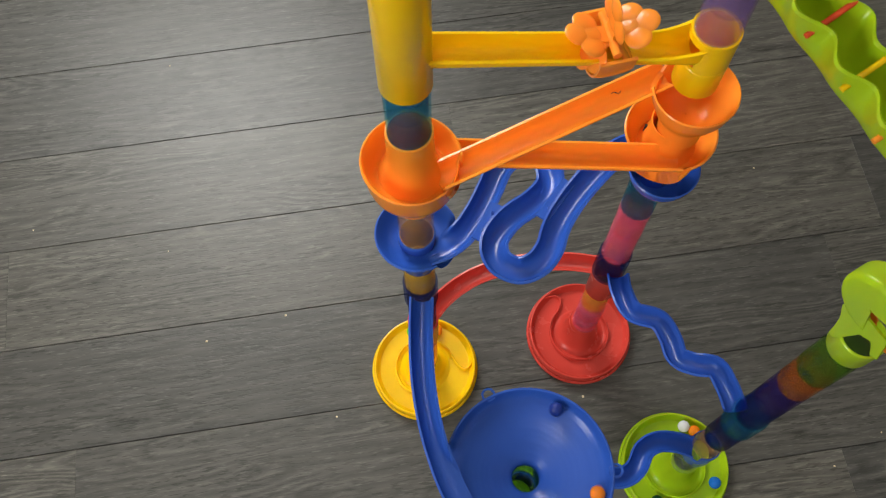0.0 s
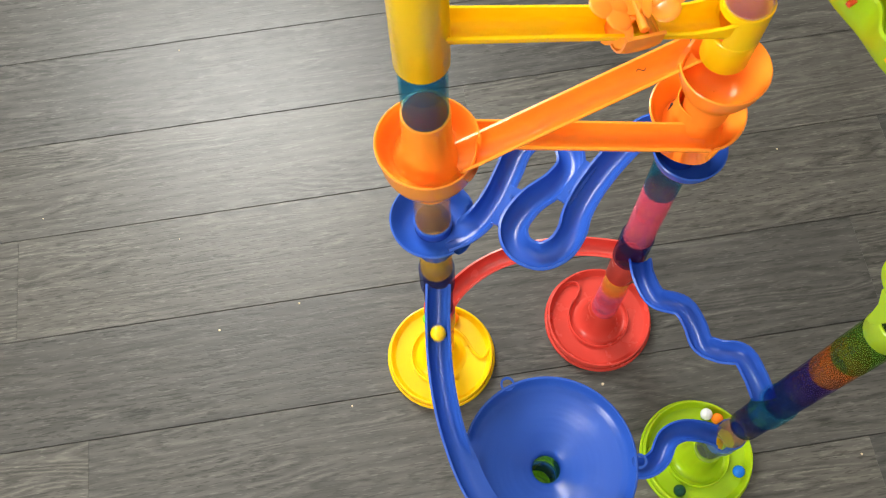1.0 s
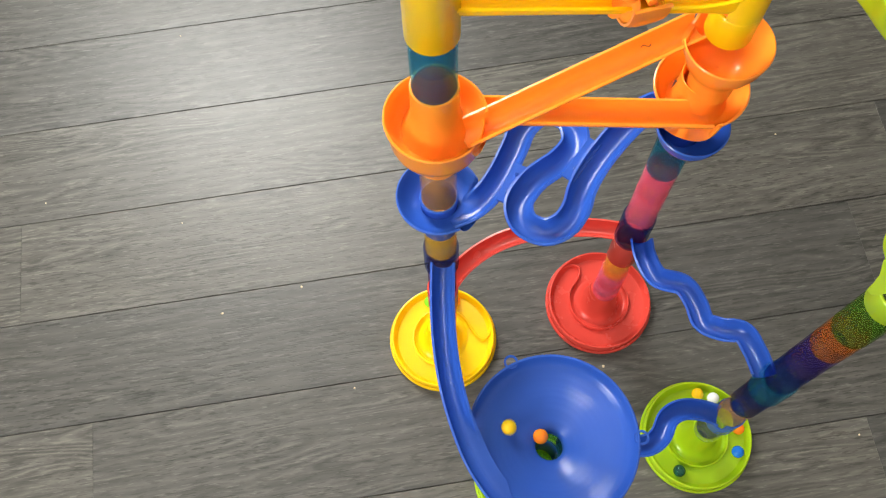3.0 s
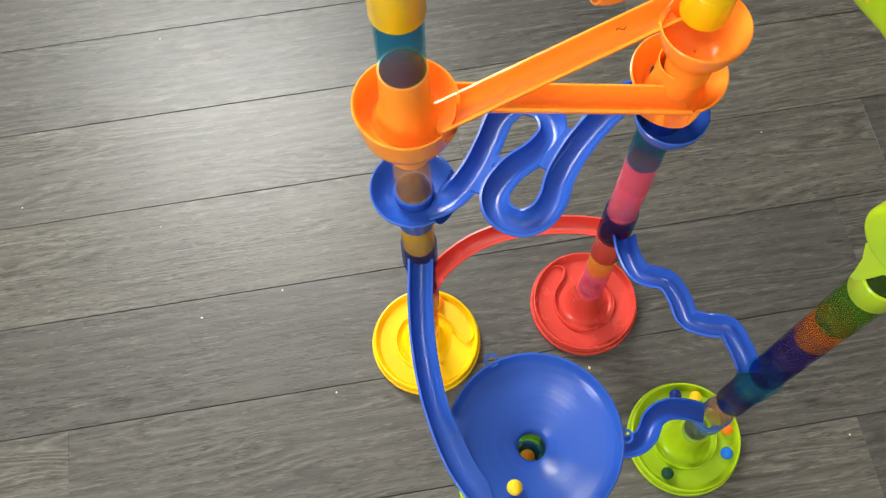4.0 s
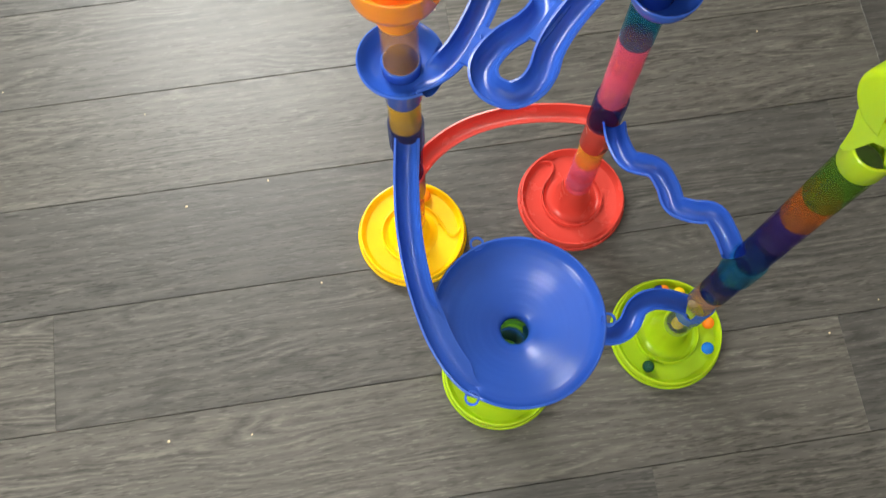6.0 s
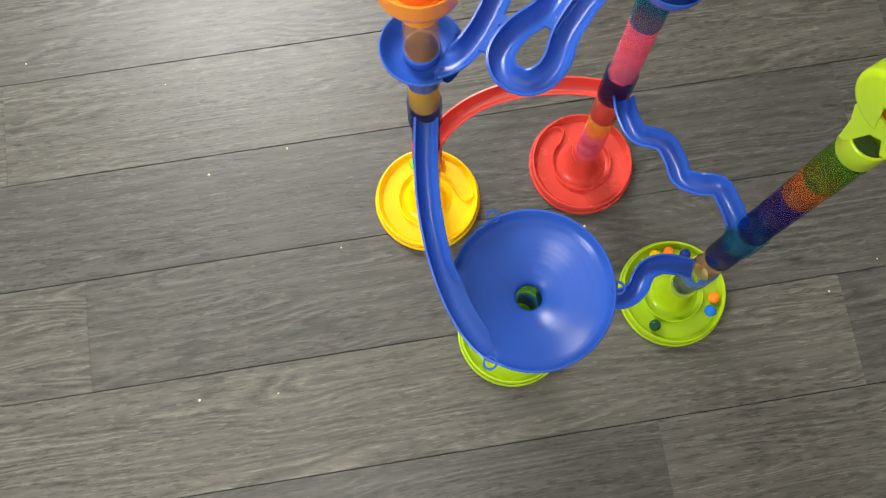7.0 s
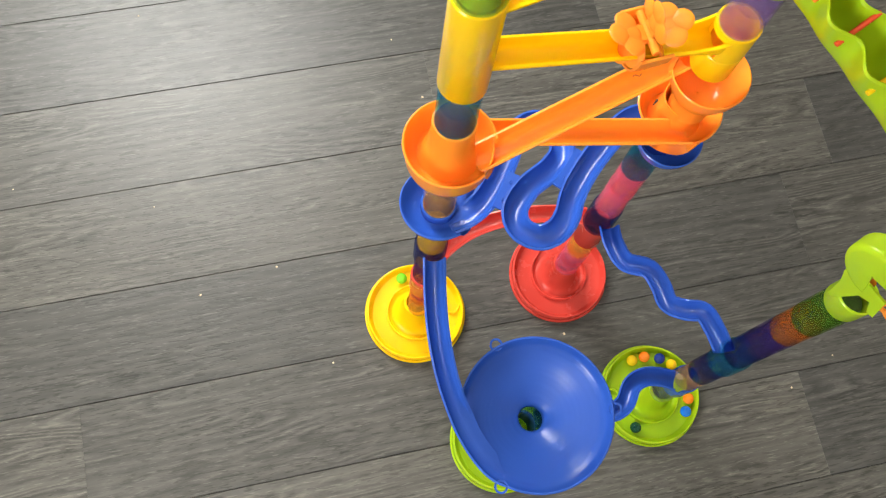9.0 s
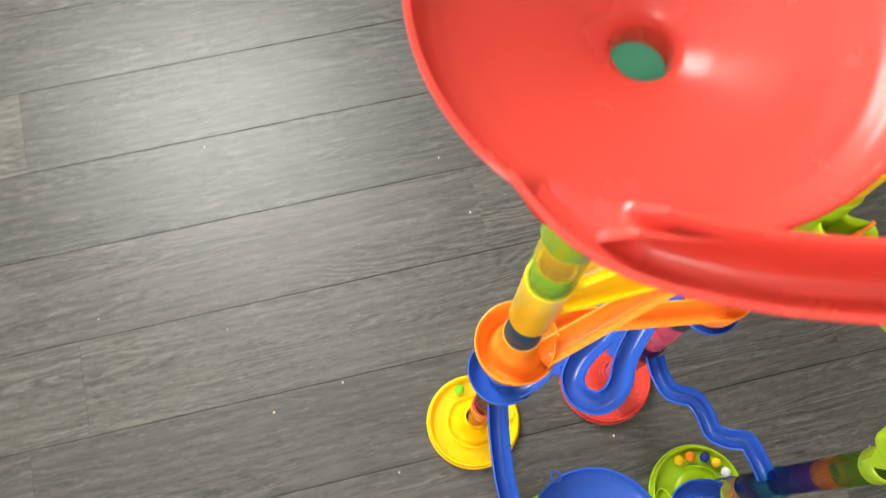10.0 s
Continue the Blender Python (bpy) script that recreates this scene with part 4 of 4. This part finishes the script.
        (1.3, 0.4206, 0.1802, 0.0162), (1.4, 0.4116, 0.1688, 0.0162), (1.5, 0.3377, 0.1715, 0.0162), (1.55, 0.3247, 0.2015, 0.0162),
        (1.6, 0.3293, 0.2278, 0.0162), (1.7, 0.3732, 0.2574, 0.0162), (1.8, 0.3855, 0.2566, 0.0162), (3.65, 0.3855, 0.2566, 0.0162),
        (3.75, 0.3975, 0.2528, 0.0162), (6.65, 0.3975, 0.2528, 0.0162), (6.85, 0.4124, 0.2424, 0.0162), (10, 0.4124, 0.2424, 0.0162),
    ],
    "white": [
        (0, 0.3955, 0.2537, 0.0162), (1.65, 0.3955, 0.2537, 0.0162), (1.75, 0.4039, 0.2493, 0.0162), (3.65, 0.4039, 0.2493, 0.0162),
        (3.75, 0.4143, 0.2405, 0.0162), (6.65, 0.4143, 0.2405, 0.0162), (6.85, 0.4230, 0.2269, 0.0162), (10, 0.4230, 0.2269, 0.0162),
    ],
    "coral": [
        (0, 0.4078, 0.2465, 0.0162), (1.95, 0.4078, 0.2465, 0.0162), (2.1, 0.4274, 0.2089, 0.0162), (6.65, 0.4271, 0.2126, 0.0162),
        (6.85, 0.4260, 0.1935, 0.0162), (10, 0.4260, 0.1935, 0.0162),
    ],
    "sky": [
        (0, 0.4212, 0.1813, 0.0162), (6.65, 0.4212, 0.1813, 0.0162), (6.85, 0.4185, 0.1770, 0.0162), (10, 0.4185, 0.1770, 0.0162),
    ],
}

WORDS = {"orange": (M_ORANGE, "orange plastic marble rolling through the blue funnel"), "yellow": (M_YELLOW, "yellow plastic marble rolling down the blue slide"), "navy": (M_NAVY, "dark blue plastic marble rolling in the blue funnel"), "gold": (M_YELLOW, "yellow plastic marble rolling into the lime base"), "white": (M_WHITE, "white plastic marble in the lime base track"), "coral": (M_ORANGE, "orange plastic marble in the lime base track"), "sky": (M_BLUE, "bright blue plastic marble in the lime base track")}
ROLLING = {n: marble(BALL_ROWS[n][0][1:], *WORDS[n]) for n in BALL_ROWS}
marble((0.346, 0.165, 0.0157), M_DARK, "dark green glass marble in the lime base track")
marble((0.060, 0.4085, 0.0157), M_LIME, "light green plastic marble in the yellow base track")
marble((0.0925, 0.4070, 0.0157), M_ORANGE, "orange plastic marble in the yellow base track")



# ---- floor planks ----
floor = thing("floor", (0, 0, 0), "grey oak laminate plank floor", "floor")
floor["kind"] = "structure"
part("underlay", box(bmesh.new(), RX0, RX1, RY0, RY1, -0.05, -0.008), GROOVE, floor, flat=True)
TILT_DEG, ROW0, PITCH, LEN = 3.96, 0.3180, 0.1460, 1.22
KNOWN = {-1: -0.371, 0: 0.656, 1: -0.484, 2: 0.148, 3: 0.422, -2: 0.606, -3: 0.346, 4: -0.561}


def plank_mesh(name, length):
    bm = bmesh.new()
    w, b = PITCH * math.cos(radians(TILT_DEG)) - 0.0008, 0.0004
    xs, ys, e = (0.00002, length - 0.00002), (0.0001, w), 0.0004
    lo = [bm.verts.new((x, y, -0.008)) for x, y in ((xs[0], ys[0]), (xs[1], ys[0]), (xs[1], ys[1]), (xs[0], ys[1]))]
    mi = [bm.verts.new((x, y, -b * 0.8)) for x, y in ((xs[0], ys[0]), (xs[1], ys[0]), (xs[1], ys[1]), (xs[0], ys[1]))]
    hi = [bm.verts.new((x, y, 0.0)) for x, y in ((xs[0] + e, ys[0] + b), (xs[1] - e, ys[0] + b), (xs[1] - e, ys[1] - b), (xs[0] + e, ys[1] - b))]
    for p, q in ((lo, mi), (mi, hi)):
        for j in range(4):
            bm.faces.new((p[j], p[(j + 1) % 4], q[(j + 1) % 4], q[j]))
    bm.faces.new(hi)
    bmesh.ops.recalc_face_normals(bm, faces=bm.faces)
    me = bpy.data.meshes.new(name)
    bm.to_mesh(me)
    bm.free()
    me.materials.append(PLANK)
    return me


PLANK_MESH = plank_mesh("plank", LEN)
tan_t = math.tan(radians(TILT_DEG))
rng = random.Random(7)
for row in range(-17, 16):
    x = KNOWN.get(row, rng.uniform(-0.6, 0.6))
    while x > RX0:
        x -= LEN * math.cos(radians(TILT_DEG))
    step = LEN * math.cos(radians(TILT_DEG))
    while x < RX1:
        a, b = max(x, RX0 - 0.1), min(x + step, RX1 + 0.1)
        if b - a > 0.05 and ROW0 + row * PITCH + min(a * tan_t, b * tan_t) < RY1:
            whole = b - a > step - 0.001
            ob = new("plank", PLANK_MESH if whole else plank_mesh("plank", (b - a) / math.cos(radians(TILT_DEG))))
            ob.parent = floor
            ob.matrix_basis = pose(a, ROW0 + row * PITCH + a * tan_t, 0, 0, 0, TILT_DEG)
        x += step

# a hair in the upper orange chute
line = [Vector((0.0012 * i, 0.0011 * math.sin(i * 1.1), 0.0004)) for i in range(7)]
hair = part("hair", sweep(bmesh.new(), catmull(line, 4), [(-0.00025, -0.0002), (-0.00025, 0.0002), (0.00025, 0.0002), (0.00025, -0.0002)]), GROOVE)
hair.matrix_basis = pose(0.2245, 0.3918, 0.6008, 0, -8, 10)
tagged(hair, "short dark curled hair lying in the orange chute", "hair")

# crumbs and grit
CRUMBS = [(-0.216, 0.422, 3.2), (-0.110, 0.450, 3.0), (0.276, 0.306, 3.6), (0.093, 0.789, 2.6), (0.127, 0.688, 3.2), (-0.236, 0.124, 3.4), (-0.137, 0.124, 2.4), (0.570, 0.619, 2.6), (0.581, 0.191, 2.6), (0.652, 0.228, 2.2), (-0.046, 0.306, 2.6), (-0.463, 0.606, 2.2), (-0.272, 0.558, 1.8), (-0.280, 0.866, 2.4), (0.350, 0.156, 2.0)]
for x, y, mm in CRUMBS:
    bm = bmesh.new()
    bmesh.ops.create_icosphere(bm, subdivisions=2, radius=mm * 0.0005)
    for v in bm.verts:
        v.co *= 1 + 0.5 * noise.noise(v.co * 900 + Vector((x * 90, y * 90, 0)))
        v.co.z *= 0.6
    ob = part("crumb", bm, CRUMB)
    ob.matrix_basis = pose(x, y, mm * 0.00022, 0, 0, x * 900)
    tagged(ob, "tiny pale food crumb lying on the plank floor", "crumb", "crumbs on the floor")


def motions():
    for n, rows in BALL_ROWS.items():
        walk(ROLLING[n], [(r[0], pose(r[1], r[2], r[3])) for r in rows])


motions()
